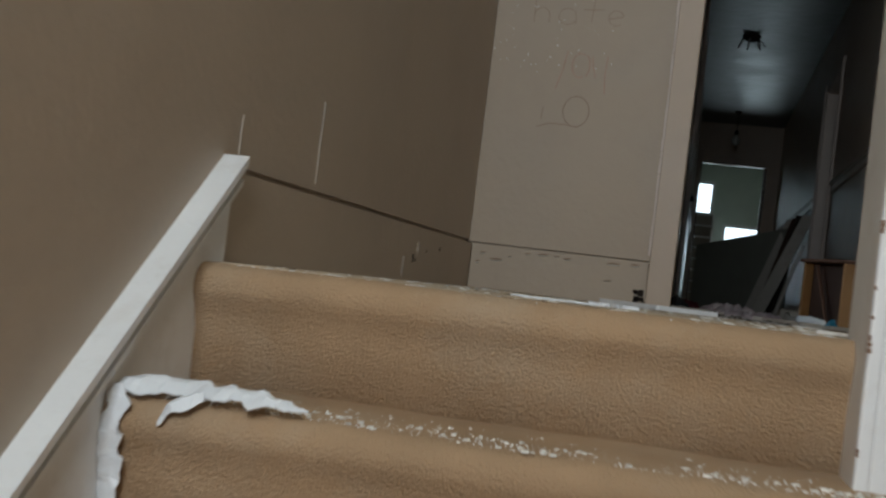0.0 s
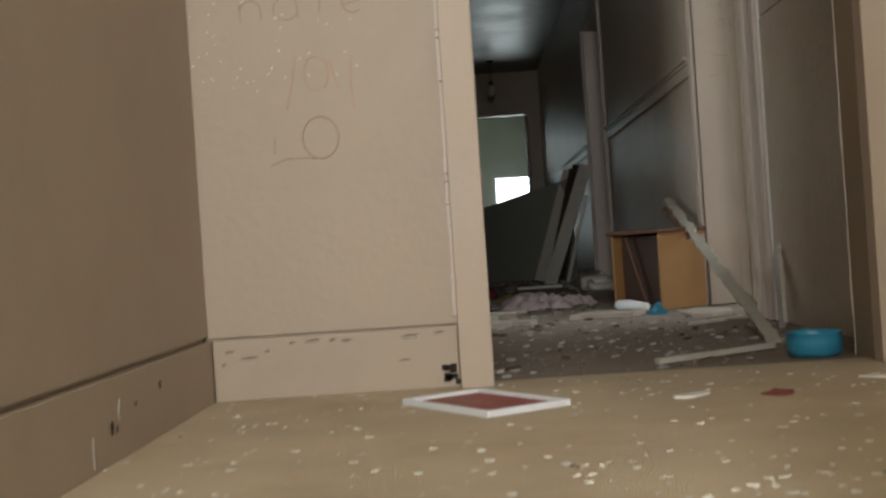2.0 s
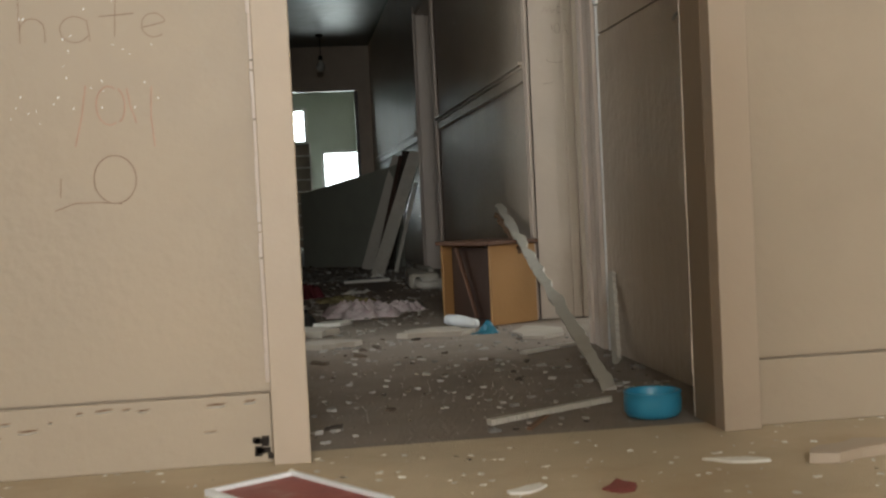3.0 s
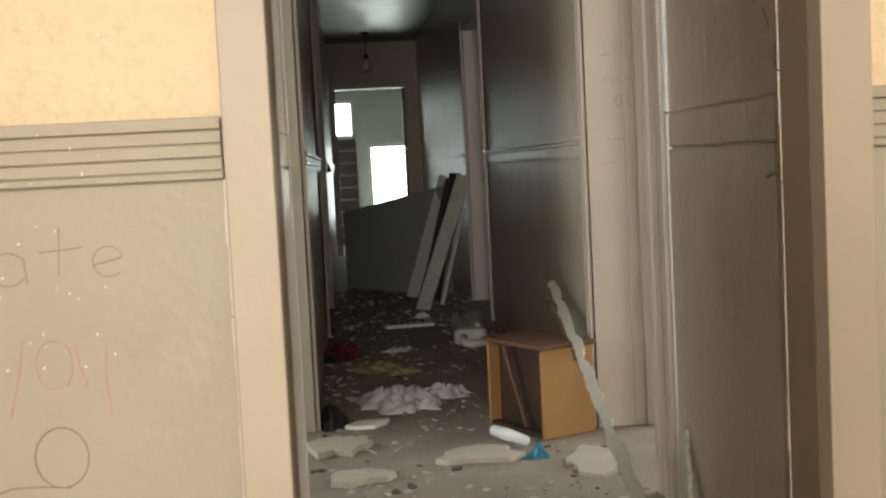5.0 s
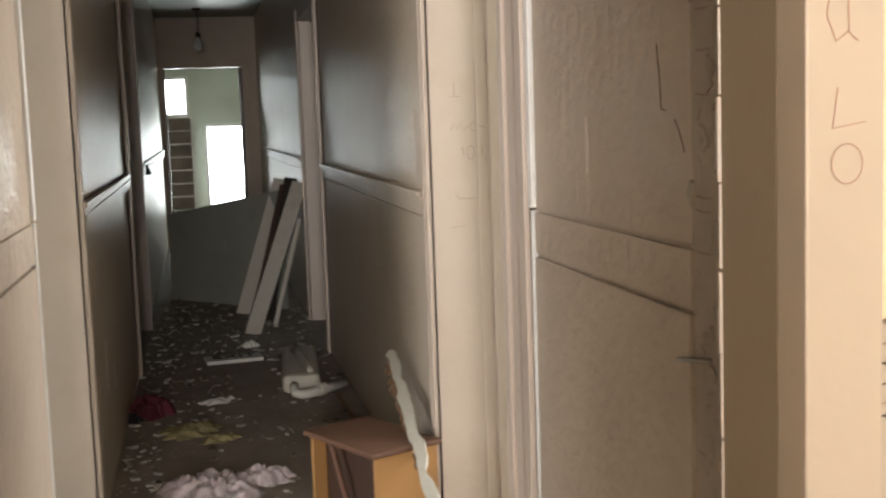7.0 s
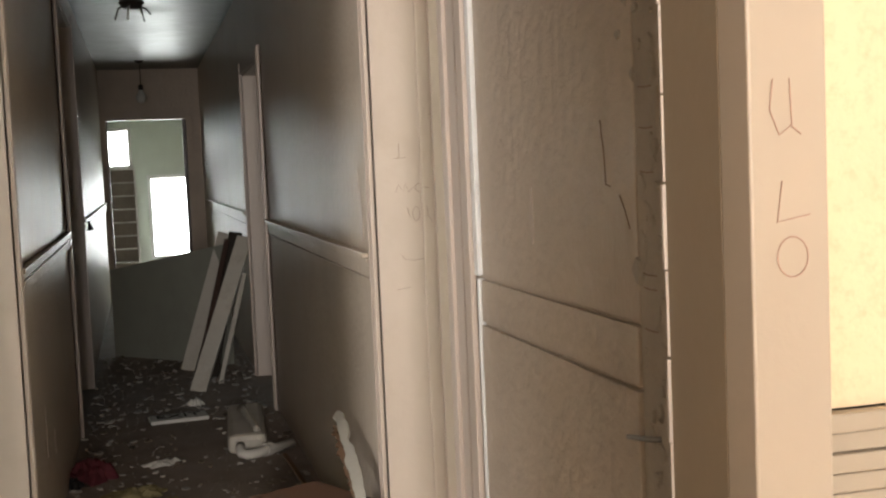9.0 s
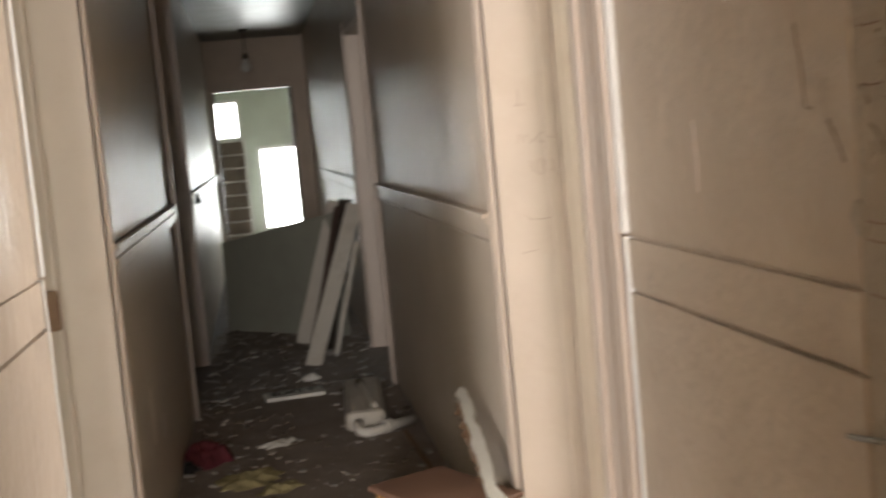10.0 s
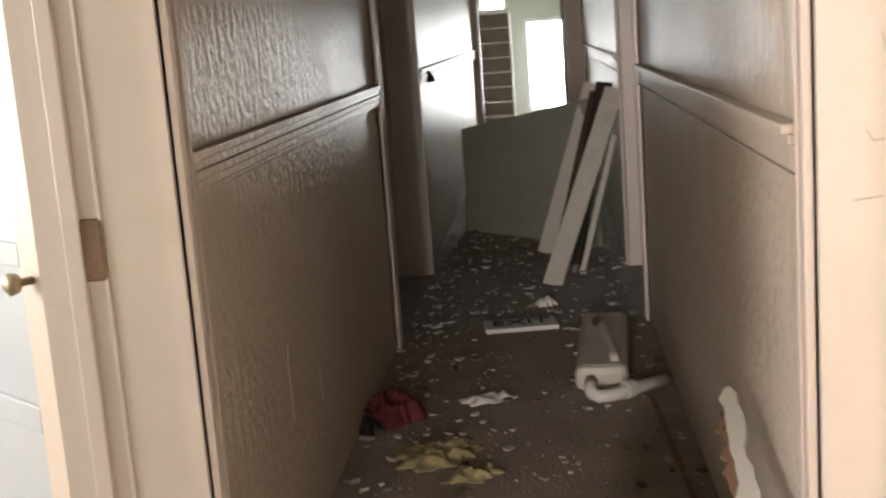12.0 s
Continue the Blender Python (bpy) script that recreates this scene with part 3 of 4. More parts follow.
part("cap", boxes((NX0 - 0.015, NX1 + 0.015, NY0 - 0.015, NY1 + 0.015, 1.3, 1.34), bevel=0.008), M_WHITE, newel)

# open door in the side room
dl = thing("panelled_door", "pale panelled door standing open in the side room, blue daylight in its colour", "door", pose(-0.285, 7.03, 0.012, rz=140))
part("leaf", boxes((0, 0.74, -0.02, 0.014, 0, 2.0)), M_DOOR, dl)
for x0, x1, z0, z1 in ((0, 0.11, 0, 2.0), (0.63, 0.74, 0, 2.0), (0.11, 0.63, 0, 0.2), (0.11, 0.63, 0.56, 0.62), (0.11, 0.63, 0.92, 0.97), (0.11, 0.63, 1.9, 2.0)):
    part("rail", boxes((x0, x1, 0.014, 0.026, z0, z1), bevel=0.003), M_CASE if x1 == 0.11 else M_DOOR, dl, "beige stile beside the jamb" if x1 == 0.11 else "")
bm = bmesh.new()
tube(bm, [(0.06, 0.026, 0.9), (0.06, 0.05, 0.9), (0.06, 0.058, 0.9), (0.06, 0.075, 0.9), (0.06, 0.085, 0.9)], [0.009, 0.009, 0.02, 0.024, 0.012], 16)
part("door_knob", bm, M_METAL, dl, "small round dull brass knob", smooth=True)

# overturned cabinet
CW, CD, CH = 0.39, 0.24, 0.36
cab = thing("bedside_cabinet", "small orange veneer cabinet with a dark open front", "cabinet", pose(0.885, 6.53, 0, rz=116))
part("side_panel", boxes((0.0, 0.018, -CD, 0.0, 0, CH - 0.018), bevel=0.002), M_PINE, cab, "orange veneered side")
part("side_panel", boxes((CW - 0.016, CW, -CD, 0.0, 0, CH - 0.018), bevel=0.002), M_PINE, cab, "orange veneered side")
part("back_panel", boxes((0.018, CW - 0.016, -CD, -CD + 0.01, 0.016, CH - 0.018)), M_BROWN, cab)
part("bottom_panel", boxes((0.018, CW - 0.016, -CD + 0.01, 0.0, 0, 0.016)), M_BROWN, cab)
part("drawer_front", boxes((0.022, CW - 0.02, -0.06, -0.048, 0.016, CH - 0.03)), M_BROWN, cab, "dark brown sunken panel")
bm = bmesh.new()
tube(bm, [(0.15, -0.02, 0.024), (0.28, -0.012, CH - 0.03)], 0.009, 8)
part("batten", bm, M_TOPWOOD, cab)
part("top_panel", boxes((-0.014, CW + 0.014, -CD - 0.012, 0.02, CH - 0.018, CH), bevel=0.005), M_TOPWOOD, cab, "brown veneered top with a rounded edge")


def plank(nm, a, b, width, thick, face, material, label, torn=0.0, seed=1, category="board"):
    """A board from a to b; its width runs along face; torn ends and edges."""
    a, b, f = Vector(a), Vector(b), Vector(face)
    d = (b - a).normalized()
    f = (f - d * f.dot(d)).normalized()
    n = d.cross(f)
    r = random.Random(seed)
    bm = bmesh.new()
    rows, N = [], 64 if torn else 3
    for i in range(N + 1):
        q = i / N
        p = a.lerp(b, q)
        w0 = width / 2 * (1 - torn * (0.5 + 0.9 * noise.noise((q * 19, seed, 0.3)) + 0.6 * r.random()) * (1.0 + 0.6 * q))
        w1 = width / 2 * (1 - torn * (0.5 + 0.9 * noise.noise((q * 19, seed, 7.3)) + 0.6 * r.random()) * (1.0 + 0.6 * q))
        if torn and i == N:
            w0 *= 0.4
            w1 *= 0.5
        rows.append([bm.verts.new(p + f * s * w + n * t) for s, w, t in ((-1, w0, 0), (1, w1, 0), (1, w1, thick), (-1, w0, thick))])
    for u, v in zip(rows, rows[1:]):
        for k in range(4):
            bm.faces.new((u[k], u[(k + 1) % 4], v[(k + 1) % 4], v[k]))
    bm.faces.new(rows[0][::-1])
    bm.faces.new(rows[-1])
    bmesh.ops.recalc_face_normals(bm, faces=bm.faces)
    return tagged(link_mesh(nm, bm, material), label, category)


# torn plank leaning by the cabinet: bare wood with a paint skin
plank("torn_plank", (0.90, 4.72, 0.004), (1.075, 7.36, 0.52), 0.058, 0.014, (1, 0, 0.35), M_BOARD, "long torn white-painted plank leaning on the wall", 0.38, 3)
plank("wood_splinter", (1.018, 6.50, 0.315), (1.05, 7.33, 0.478), 0.05, 0.008, (1, 0, 0.35), M_OLDWOOD, "bare reddish wood splinter on the plank", 0.5, 8)
plank("plaster_offcut", (1.06, 5.2, 0.0), (1.116, 5.42, 0.27), 0.06, 0.012, (0, 1, 0), M_BOARD, "curved pale offcut leaning on the wall", 0.2, 4)
plank("floor_batten", (0.50, 4.33, 0.0), (0.845, 4.50, 0.006), 0.026, 0.014, (-0.4, 1, 0), M_BOARD, "thin pale wooden batten on the floor", 0.25, 6)
plank("dark_stick", (0.58, 4.25, 0.004), (0.66, 4.41, 0.004), 0.014, 0.01, (1, -0.5, 0), M_OLDWOOD, "short dark stick on the floor", 0.2, 7)
plank("floor_batten", (0.82, 5.55, 0.0), (1.05, 5.72, 0.0), 0.04, 0.01, (0, 1, 0), M_BOARD, "thin pale wooden batten on the floor", 0.25, 9)
plank("dark_rod", (1.063, 7.9, 0.004), (1.03, 8.9, 0.004), 0.02, 0.018, (1, 0, 0), M_OLDWOOD, "dark wooden rod lying along the wall", 0, 2)

# blue bowl
bm = bmesh.new()
lathe(bm, [(0.0005, 0.004), (0.05, 0.0), (0.06, 0.003), (0.068, 0.014), (0.069, 0.04), (0.067, 0.056), (0.069, 0.058), (0.069, 0.062), (0.064, 0.062), (0.062, 0.056), (0.062, 0.02), (0.054, 0.01), (0.0005, 0.008)], 40)
bowl = link_mesh("plastic_bowl", bm, M_BLUE, True)
bowl.matrix_world = pose(0.895, 4.31, -0.002)
tagged(bowl, "round blue plastic bowl standing on the corridor floor", "bowl")

# framed red board lying on the landing
fr = thing("picture_frame", "white-framed faded red picture lying on the carpet", "picture frame", pose(0.047, 3.745, 0.001, rz=math.degrees(math.atan2(3.666 - 3.941, 0.203 - 0.026))))
W, D = 0.33, 0.20
part("board", boxes((-W / 2 + 0.012, W / 2 - 0.012, -D / 2 + 0.012, D / 2 - 0.012, 0, 0.006)), M_RED, fr, "faded red board")
for x0, x1, y0, y1 in ((-W / 2, W / 2, -D / 2, -D / 2 + 0.012), (-W / 2, W / 2, D / 2 - 0.012, D / 2), (-W / 2, -W / 2 + 0.012, -D / 2 + 0.012, D / 2 - 0.012), (W / 2 - 0.012, W / 2, -D / 2 + 0.012, D / 2 - 0.012)):
    part("frame_bar", boxes((x0, x1, y0, y1, 0, 0.014), bevel=0.002), M_PAINTSPILL, fr)

# leaning boards and the door on its side further down
plank("leaning_board", (0.69, 10.86, 0.0), (1.09, 11.32, 0.98), 0.105, 0.02, (1, -0.25, 0), M_BOARD, "long white board leaning on the wall", 0.0, 1)["group"] = "boards leaning on the wall"
plank("leaning_board", (0.66, 11.75, 0.0), (1.0, 12.0, 0.98), 0.10, 0.02, (1, -0.25, 0), M_BOARD, "long grey board leaning on the wall", 0.0, 1)["group"] = "boards leaning on the wall"
plank("leaning_strip", (0.86, 11.15, 0.0), (1.08, 11.36, 0.72), 0.03, 0.014, (1, -0.3, 0), M_BOARD, "narrow pale strip leaning on the wall", 0.0, 1)
plank("leaning_plank", (0.80, 11.35, 0.0), (1.05, 11.62, 1.0), 0.09, 0.03, (1, -0.3, 0), M_DARK, "dark frame piece leaning on the wall", 0.0, 1)
plank("leaning_strip", (0.70, 11.2, 0.0), (0.98, 11.5, 0.96), 0.035, 0.014, (1, -0.3, 0), M_BROWN, "narrow dark strip leaning on the wall", 0.0, 1)
bm = bmesh.new()
q = [((0.13, 12.75), 0.69), ((0.98, 11.85), 0.90)]
vs = []
for (x, y), h in q:
    vs.append([bm.verts.new((x + dx, y + dy, z)) for dx, dy, z in ((0, 0, 0), (0.03, 0.03, 0), (0.03, 0.09, h), (0, 0.06, h))])
for k in range(4):
    bm.faces.new((vs[0][k], vs[0][(k + 1) % 4], vs[1][(k + 1) % 4], vs[1][k]))
bm.faces.new(vs[0][::-1])
bm.faces.new(vs[1])
bmesh.ops.recalc_face_normals(bm, faces=bm.faces)
tagged(link_mesh("door_panel", bm, M_PANEL), "grey-green broken door panel standing on its side", "door panel")

# exit sign lying on the floor
sg = thing("exit_sign", "white plastic exit sign lying face up on the floor", "sign", pose(0.54, 10.0, 0.0, rz=6))
part("plate", boxes((-0.165, 0.165, -0.085, 0.085, 0, 0.022), bevel=0.004), M_SIGN, sg)
cu = bpy.data.curves.new("letters", "FONT")
cu.body, cu.size, cu.align_x, cu.align_y, cu.extrude = "EXIT", 0.13, "CENTER", "CENTER", 0.0015
tx = new("letters", cu)
tx.parent = sg
tx.matrix_parent_inverse = Matrix()
tx.location = (0, 0, 0.0245)
tx.data.materials.append(M_DARK)
tx["label"] = "dark printed letters"

# cistern and waste pipe
ci = thing("toilet_cistern", "dusty white ceramic cistern lying on the floor", "cistern", pose(0.885, 9.40, 0.0, rz=-4))
bm = bmesh.new()
box(bm, -0.1, 0.1, -0.42, 0.42, 0, 0.10, bevel=0.03)
part("body", bm, M_PORC, ci)
bm = bmesh.new()
tube(bm, [(-0.02, 0.22, 0.103), (0.0, 0.1, 0.108), (0.045, -0.3, 0.108), (0.05, -0.36, 0.105)], [0.03, 0.022, 0.018, 0.016], 12)
part("inlet_pipe", bm, M_PORC, ci, smooth=True)
pi = thing("waste_pipe", "white plastic trap and waste pipe on the floor", "pipe", pose(0.0, 0.0, 0.0))
bm = bmesh.new()
tube(bm, [(0.815, 8.94, 0.055), (0.81, 8.90, 0.045), (0.815, 8.865, 0.034), (0.84, 8.84, 0.03), (0.88, 8.85, 0.03), (0.96, 8.91, 0.03), (1.085, 9.0, 0.03)], 0.024, 14)
part("pipe", bm, M_PVC, pi, smooth=True)
bm = bmesh.new()
tube(bm, [(0.935, 8.892, 0.034), (0.965, 8.914, 0.034)], 0.033, 14)
part("collar", bm, M_PVC, pi)

# cloths and rubbish
def heap(nm, x, y, rx, ry, h, rz, material, label, seed, category="cloth"):
    ob = link_mesh(nm, crumple(random.Random(seed), rx, ry, h, seed=seed * 1.37), material, True)
    ob.matrix_world = pose(x, y, -0.003, rz=rz)
    return tagged(ob, label, category)


heap("striped_cloth", 0.38, 7.42, 0.18, 0.20, 0.09, 20, M_CLOTH, "crumpled white and pink striped cloth on the floor", 3)
heap("striped_cloth", 0.58, 7.58, 0.12, 0.10, 0.06, 0, M_CLOTH, "crumpled white and pink cloth sleeve on the floor", 5)
heap("red_cloth", 0.10, 8.83, 0.10, 0.14, 0.10, 10, M_REDCLOTH, "crumpled dark red cloth by the wall", 7)
heap("black_rag", 0.02, 8.70, 0.05, 0.10, 0.04, 10, M_BLACK, "small black rag beside the red cloth", 17)
heap("yellow_cloth", 0.30, 8.40, 0.15, 0.12, 0.035, 30, M_YELLOW, "crumpled faded yellow cloth on the floor", 9)
heap("yellow_cloth", 0.42, 8.22, 0.09, 0.06, 0.03, 30, M_YELLOW, "small crumpled yellow cloth", 10)
heap("black_cloth", 0.065, 7.05, 0.065, 0.10, 0.10, 0, M_BLACK, "small heap of black cloth by the wall", 11)
heap("blue_bag", 0.80, 6.30, 0.06, 0.045, 0.06, 0, M_BLUECLOTH, "crumpled blue plastic bag by the cabinet", 13, "bag")
heap("white_sheet", 0.43, 8.97, 0.11, 0.06, 0.03, 10, M_FLAKE, "crumpled white sheet of paper on the floor", 15, "paper")
heap("paper_ball", 0.66, 10.42, 0.045, 0.045, 0.05, 0, M_FLAKE, "crumpled white paper ball", 19, "paper")


def slab(nm, x, y, rx, ry, t, rz, material, label, seed, rx_tilt=0, category="plaster"):
    bm = bmesh.new()
    ragged(bm, blob_outline(random.Random(seed), rx, ry, 30 if category == "paint" else 11, 0.55 if category == "paint" else 0.42), 0, t)
    ob = link_mesh(nm, bm, material)
    ob.matrix_world = pose(x, y, -0.002 if y > 4.18 else 0.0012, rx_tilt, 0, rz)
    return tagged(ob, label, category)


slab("plaster_slab", 0.60, 6.34, 0.17, 0.12, 0.02, 10, M_PLASTER, "broken flat slab of plaster", 21)
slab("plaster_slab", 0.10, 6.62, 0.11, 0.16, 0.025, 0, M_PLASTER, "broken flat slab of plaster by the wall", 22)
slab("plaster_slab", 0.16, 6.15, 0.12, 0.10, 0.02, 0, M_PLASTER, "broken flat slab of plaster", 23)
slab("plaster_slab", 0.22, 7.0, 0.10, 0.06, 0.015, 30, M_FLAKE, "pale broken piece of plaster", 24)
slab("plaster_slab", 1.0, 6.15, 0.12, 0.20, 0.012, 0, M_PLASTER, "thin board offcut under the plank", 25)
slab("cardboard_piece", 1.14, 3.76, 0.11, 0.05, 0.02, 15, M_CASE, "torn brown cardboard piece on the carpet", 26, category="cardboard")
slab("plaster_chip", 0.90, 3.78, 0.06, 0.02, 0.005, -20, M_FLAKE, "white curled chip of plaster", 27)
slab("plaster_chip", 0.46, 3.68, 0.06, 0.018, 0.005, 35, M_FLAKE, "white splinter of painted wood", 28)
slab("dark_chip", 0.63, 3.65, 0.03, 0.05, 0.003, -10, M_RED, "dark red torn chip of card", 29, category="card")
slab("white_tile", 0.40, 2.32, 0.04, 0.035, 0.006, 10, M_FLAKE, "flat pale broken tile on the carpet", 30, category="tile")
slab("paint_spill", -0.08, 2.40, 0.08, 0.05, 0.003, 0, M_PAINTSPILL, "white patch of dried paint on the carpet", 31, category="paint")
slab("paint_spill", 0.01, 2.45, 0.05, 0.03, 0.006, 0, M_PAINTSPILL, "white patch of dried paint on the carpet", 32, category="paint")
bm = bmesh.new()
tube(bm, [(0.70, 6.62, 0.03), (0.74, 6.55, 0.028), (0.80, 6.45, 0.022)], [0.022, 0.026, 0.018], 10)
tagged(link_mesh("paper_roll", bm, M_PAINTSPILL, True), "small white rolled paper on the plaster", "paper roll")

# torn white paint skin on the second step
bm = bmesh.new()
rr = random.Random(41)
X0, Y0, Z0 = left_x(2.0) + 0.045, NOSE - 0.23, -0.177
def ribbon(pts, w, n=34):
    P = [Vector(p) for p in pts]
    rows = []
    for k in range(n + 1):
        f = k / n * (len(P) - 1)
        a = min(int(f), len(P) - 2)
        p = P[a].lerp(P[a + 1], f - a)
        side = (P[a + 1] - P[a]).cross(Vector((0, -0.6, 1))).normalized()
        taper = min(1.0, (n - k) / 8 + 0.1)
        wa, wb = (w * taper * (0.8 + 0.7 * noise.noise((k * 0.35, c, w * 90)) + 0.2 * rr.random()) for c in (0.4, 5.4))
        up = Vector((0, 0, 0.004 * rr.random()))
        rows.append([bm.verts.new(p + side * wa + up), bm.verts.new(p + up * 2), bm.verts.new(p - side * wb - up * 0.5)])
    for u, v in zip(rows, rows[1:]):
        bm.faces.new((u[0], u[1], v[1], v[0]))
        bm.faces.new((u[1], u[2], v[2], v[1]))


ribbon([(X0, Y0 + 0.02, Z0 + 0.008), (X0 + 0.1, Y0 + 0.03, Z0 + 0.012), (X0 + 0.18, Y0 + 0.012, Z0 + 0.012), (X0 + 0.26, Y0 + 0.008, Z0 + 0.006)], 0.02)
ribbon([(X0 + 0.012, Y0 + 0.0, Z0 + 0.004), (X0 + 0.004, Y0 - 0.006, Z0 - 0.05), (X0 + 0.006, Y0 + 0.006, Z0 - 0.12), (X0 - 0.004, Y0 + 0.012, Z0 - 0.2)], 0.016)
ribbon([(X0 + 0.12, Y0 + 0.01, Z0 + 0.006), (X0 + 0.085, Y0 - 0.006, Z0 - 0.012), (X0 + 0.07, Y0 - 0.006, Z0 - 0.035)], 0.011, 14)
pn = tagged(link_mesh("paint_peel", bm, M_PAINTSPILL), "torn strip of peeled white paint on the step", "paint")
so = pn.modifiers.new("thick", "SOLIDIFY")
so.thickness = 0.002

# shelves in the far room below the small window
sh = thing("shelf_unit", "tall narrow white shelf unit below the window", "shelf unit", pose(0.145, 19.35, 0))
part("side_panel", boxes((-0.24, -0.215, -0.12, 0.12, 0, 1.54)), M_WHITE, sh)
part("side_panel", boxes((0.18, 0.205, -0.12, 0.12, 0, 1.54)), M_WHITE, sh)
part("back_panel", boxes((-0.215, 0.18, 0.108, 0.12, 0, 1.54)), M_PLASTER, sh)
for k in range(9):
    part("shelf", boxes((-0.215, 0.18, -0.12, 0.108, 0.1 + 0.178 * k, 0.116 + 0.178 * k)), M_WHITE, sh)

# lamp fittings
def hanging_bulb(x, y, drop, label):
    d = thing("pendant_lamp", label, "lamp", pose(x, y, ZC))
    bm = bmesh.new()
    lathe(bm, [(0.0005, -0.03), (0.03, -0.028), (0.045, -0.012), (0.05, -0.001)], 20)
    part("ceiling_rose", bm, M_DARK, d, smooth=True)
    bm = bmesh.new()
    tube(bm, [(0, 0, -0.028), (0.004, 0, -drop * 0.5), (0, 0, -drop)], 0.005, 8)
    part("cord", bm, M_DARK, d)
    bm = bmesh.new()
    lathe(bm, [(0.0005, -drop + 0.01), (0.024, -drop), (0.026, -drop - 0.05), (0.0005, -drop - 0.052)], 16)
    part("socket", bm, M_DARK, d, smooth=True)
    bm = bmesh.new()
    lathe(bm, [(0.018, -drop - 0.05), (0.05, -drop - 0.11), (0.055, -drop - 0.14), (0.035, -drop - 0.18), (0.0005, -drop - 0.19)], 20)
    part("bulb", bm, M_BULB, d, smooth=True)


hanging_bulb(0.47, 16.0, 0.26, "bare bulb hanging on a dark cord from the ceiling")
rem = thing("broken_light", "broken ceiling light with torn wires and plaster", "lamp", pose(0.42, 11.67, ZC))
bm = bmesh.new()
lathe(bm, [(0.0005, -0.05), (0.06, -0.045), (0.085, -0.015), (0.09, -0.001)], 20)
part("ceiling_rose", bm, M_DARK, rem, smooth=True)
for k in range(7):
    a = k * 0.9
    bm = bmesh.new()
    tube(bm, [(0.05 * math.cos(a), 0.05 * math.sin(a), -0.03), (0.10 * math.cos(a), 0.10 * math.sin(a), -0.05), (0.13 * math.cos(a), 0.12 * math.sin(a), -0.09 - 0.01 * k)], 0.006, 6)
    part("torn_wire", bm, M_BOARD if k % 2 else M_DARK, rem)

# graffiti strokes
def strokes(nm, lines, place, label, material, r=0.0022):
    """Pen strokes drawn in the (u, v) plane; place(u, v) gives the world point."""
    bm = bmesh.new()
    for ln in lines:
        tube(bm, [place(u, v) for u, v in ln], r, 5)
    tagged(link_mesh(nm, bm, material), label, "graffiti", kind="structure")


def arc(cx, cy, rx, ry, a0, a1, n=12):
    return [(cx + rx * math.cos(radians(a0 + (a1 - a0) * k / n)), cy + ry * math.sin(radians(a0 + (a1 - a0) * k / n))) for k in range(n + 1)]


wallp = lambda u, v: (u, 4.1085, v)
strokes("graffiti_hate", [[(-0.47, 1.0), (-0.47, 0.90)], arc(-0.445, 0.925, 0.025, 0.025, 180, 0, 6) + [(-0.42, 0.90)], arc(-0.36, 0.925, 0.03, 0.027, 40, 330), [(-0.335, 0.945), (-0.33, 0.90)],
                          [(-0.275, 0.99), (-0.28, 0.91)], [(-0.31, 0.95), (-0.24, 0.955)], [(-0.225, 0.925), (-0.18, 0.935)] + arc(-0.20, 0.93, 0.025, 0.025, 20, 310)], wallp, "faint pen writing on the wall", M_INK, 0.0012)
strokes("graffiti_you", [[(-0.345, 0.81), (-0.355, 0.75), (-0.372, 0.684)], arc(-0.300, 0.766, 0.026, 0.04, 60, 300, 14), arc(-0.292, 0.766, 0.024, 0.04, -60, 60, 8),
                         [(-0.262, 0.80), (-0.257, 0.765), (-0.246, 0.728)], [(-0.212, 0.803), (-0.216, 0.74), (-0.211, 0.678)]], wallp, "red pen writing on the wall", M_REDINK, 0.0017)
strokes("graffiti_circle", [arc(-0.296, 0.613, 0.043, 0.05, 0, 360, 24), [(-0.42, 0.553), (-0.38, 0.567), (-0.33, 0.567), (-0.285, 0.562)], [(-0.405, 0.62), (-0.408, 0.58)]], wallp, "pen circle drawn on the wall", M_INK, 0.0014)
casep = lambda u, v: (u, 4.0585, v)
strokes("graffiti_slo", [[(1.006, 1.50), (1.002, 1.47), (1.012, 1.445), (1.026, 1.455), (1.024, 1.50)], [(1.024, 1.455), (1.036, 1.445)], [(1.014, 1.40), (1.008, 1.36), (1.044, 1.366)], arc(1.024, 1.325, 0.017, 0.02, 0, 360, 18)], casep, "faint red pen letters on the casing", M_REDINK, 0.0007)
panelp = lambda u, v: (XR - 0.0068, u, v)
strokes("wall_scratch", [[(4.791, 1.49), (4.787, 1.465), (4.781, 1.445), (4.777, 1.41), (4.775, 1.387), (4.757, 1.384)], [(4.72, 1.37), (4.70, 1.345), (4.685, 1.32)]], panelp, "dark scratches in the wall paint", M_INK, 0.001)
strokes("wall_crack", [[(4.645, z + 0.002), (4.625, z), (4.60, z + 0.001)] for z in (1.53, 1.47, 1.405, 1.253, 1.232, 1.17, 0.86, 0.61, 0.42, 0.3)], lambda u, v: (XR - 0.0045, u, v), "dark cracks across the torn wall edge", M_INK, 0.0009)
bm = bmesh.new()
tube(bm, [(XR - 0.004, 4.60, 1.012), (XR - 0.02, 4.62, 1.010), (XR - 0.022, 4.66, 1.004), (XR - 0.018, 4.69, 0.998)], 0.004, 8)
tagged(link_mesh("metal_hook", bm, M_STEEL, True), "small dull steel hook sticking out of the torn wall edge", "hook")
revp = lambda u, v: (u, 6.6765, v)
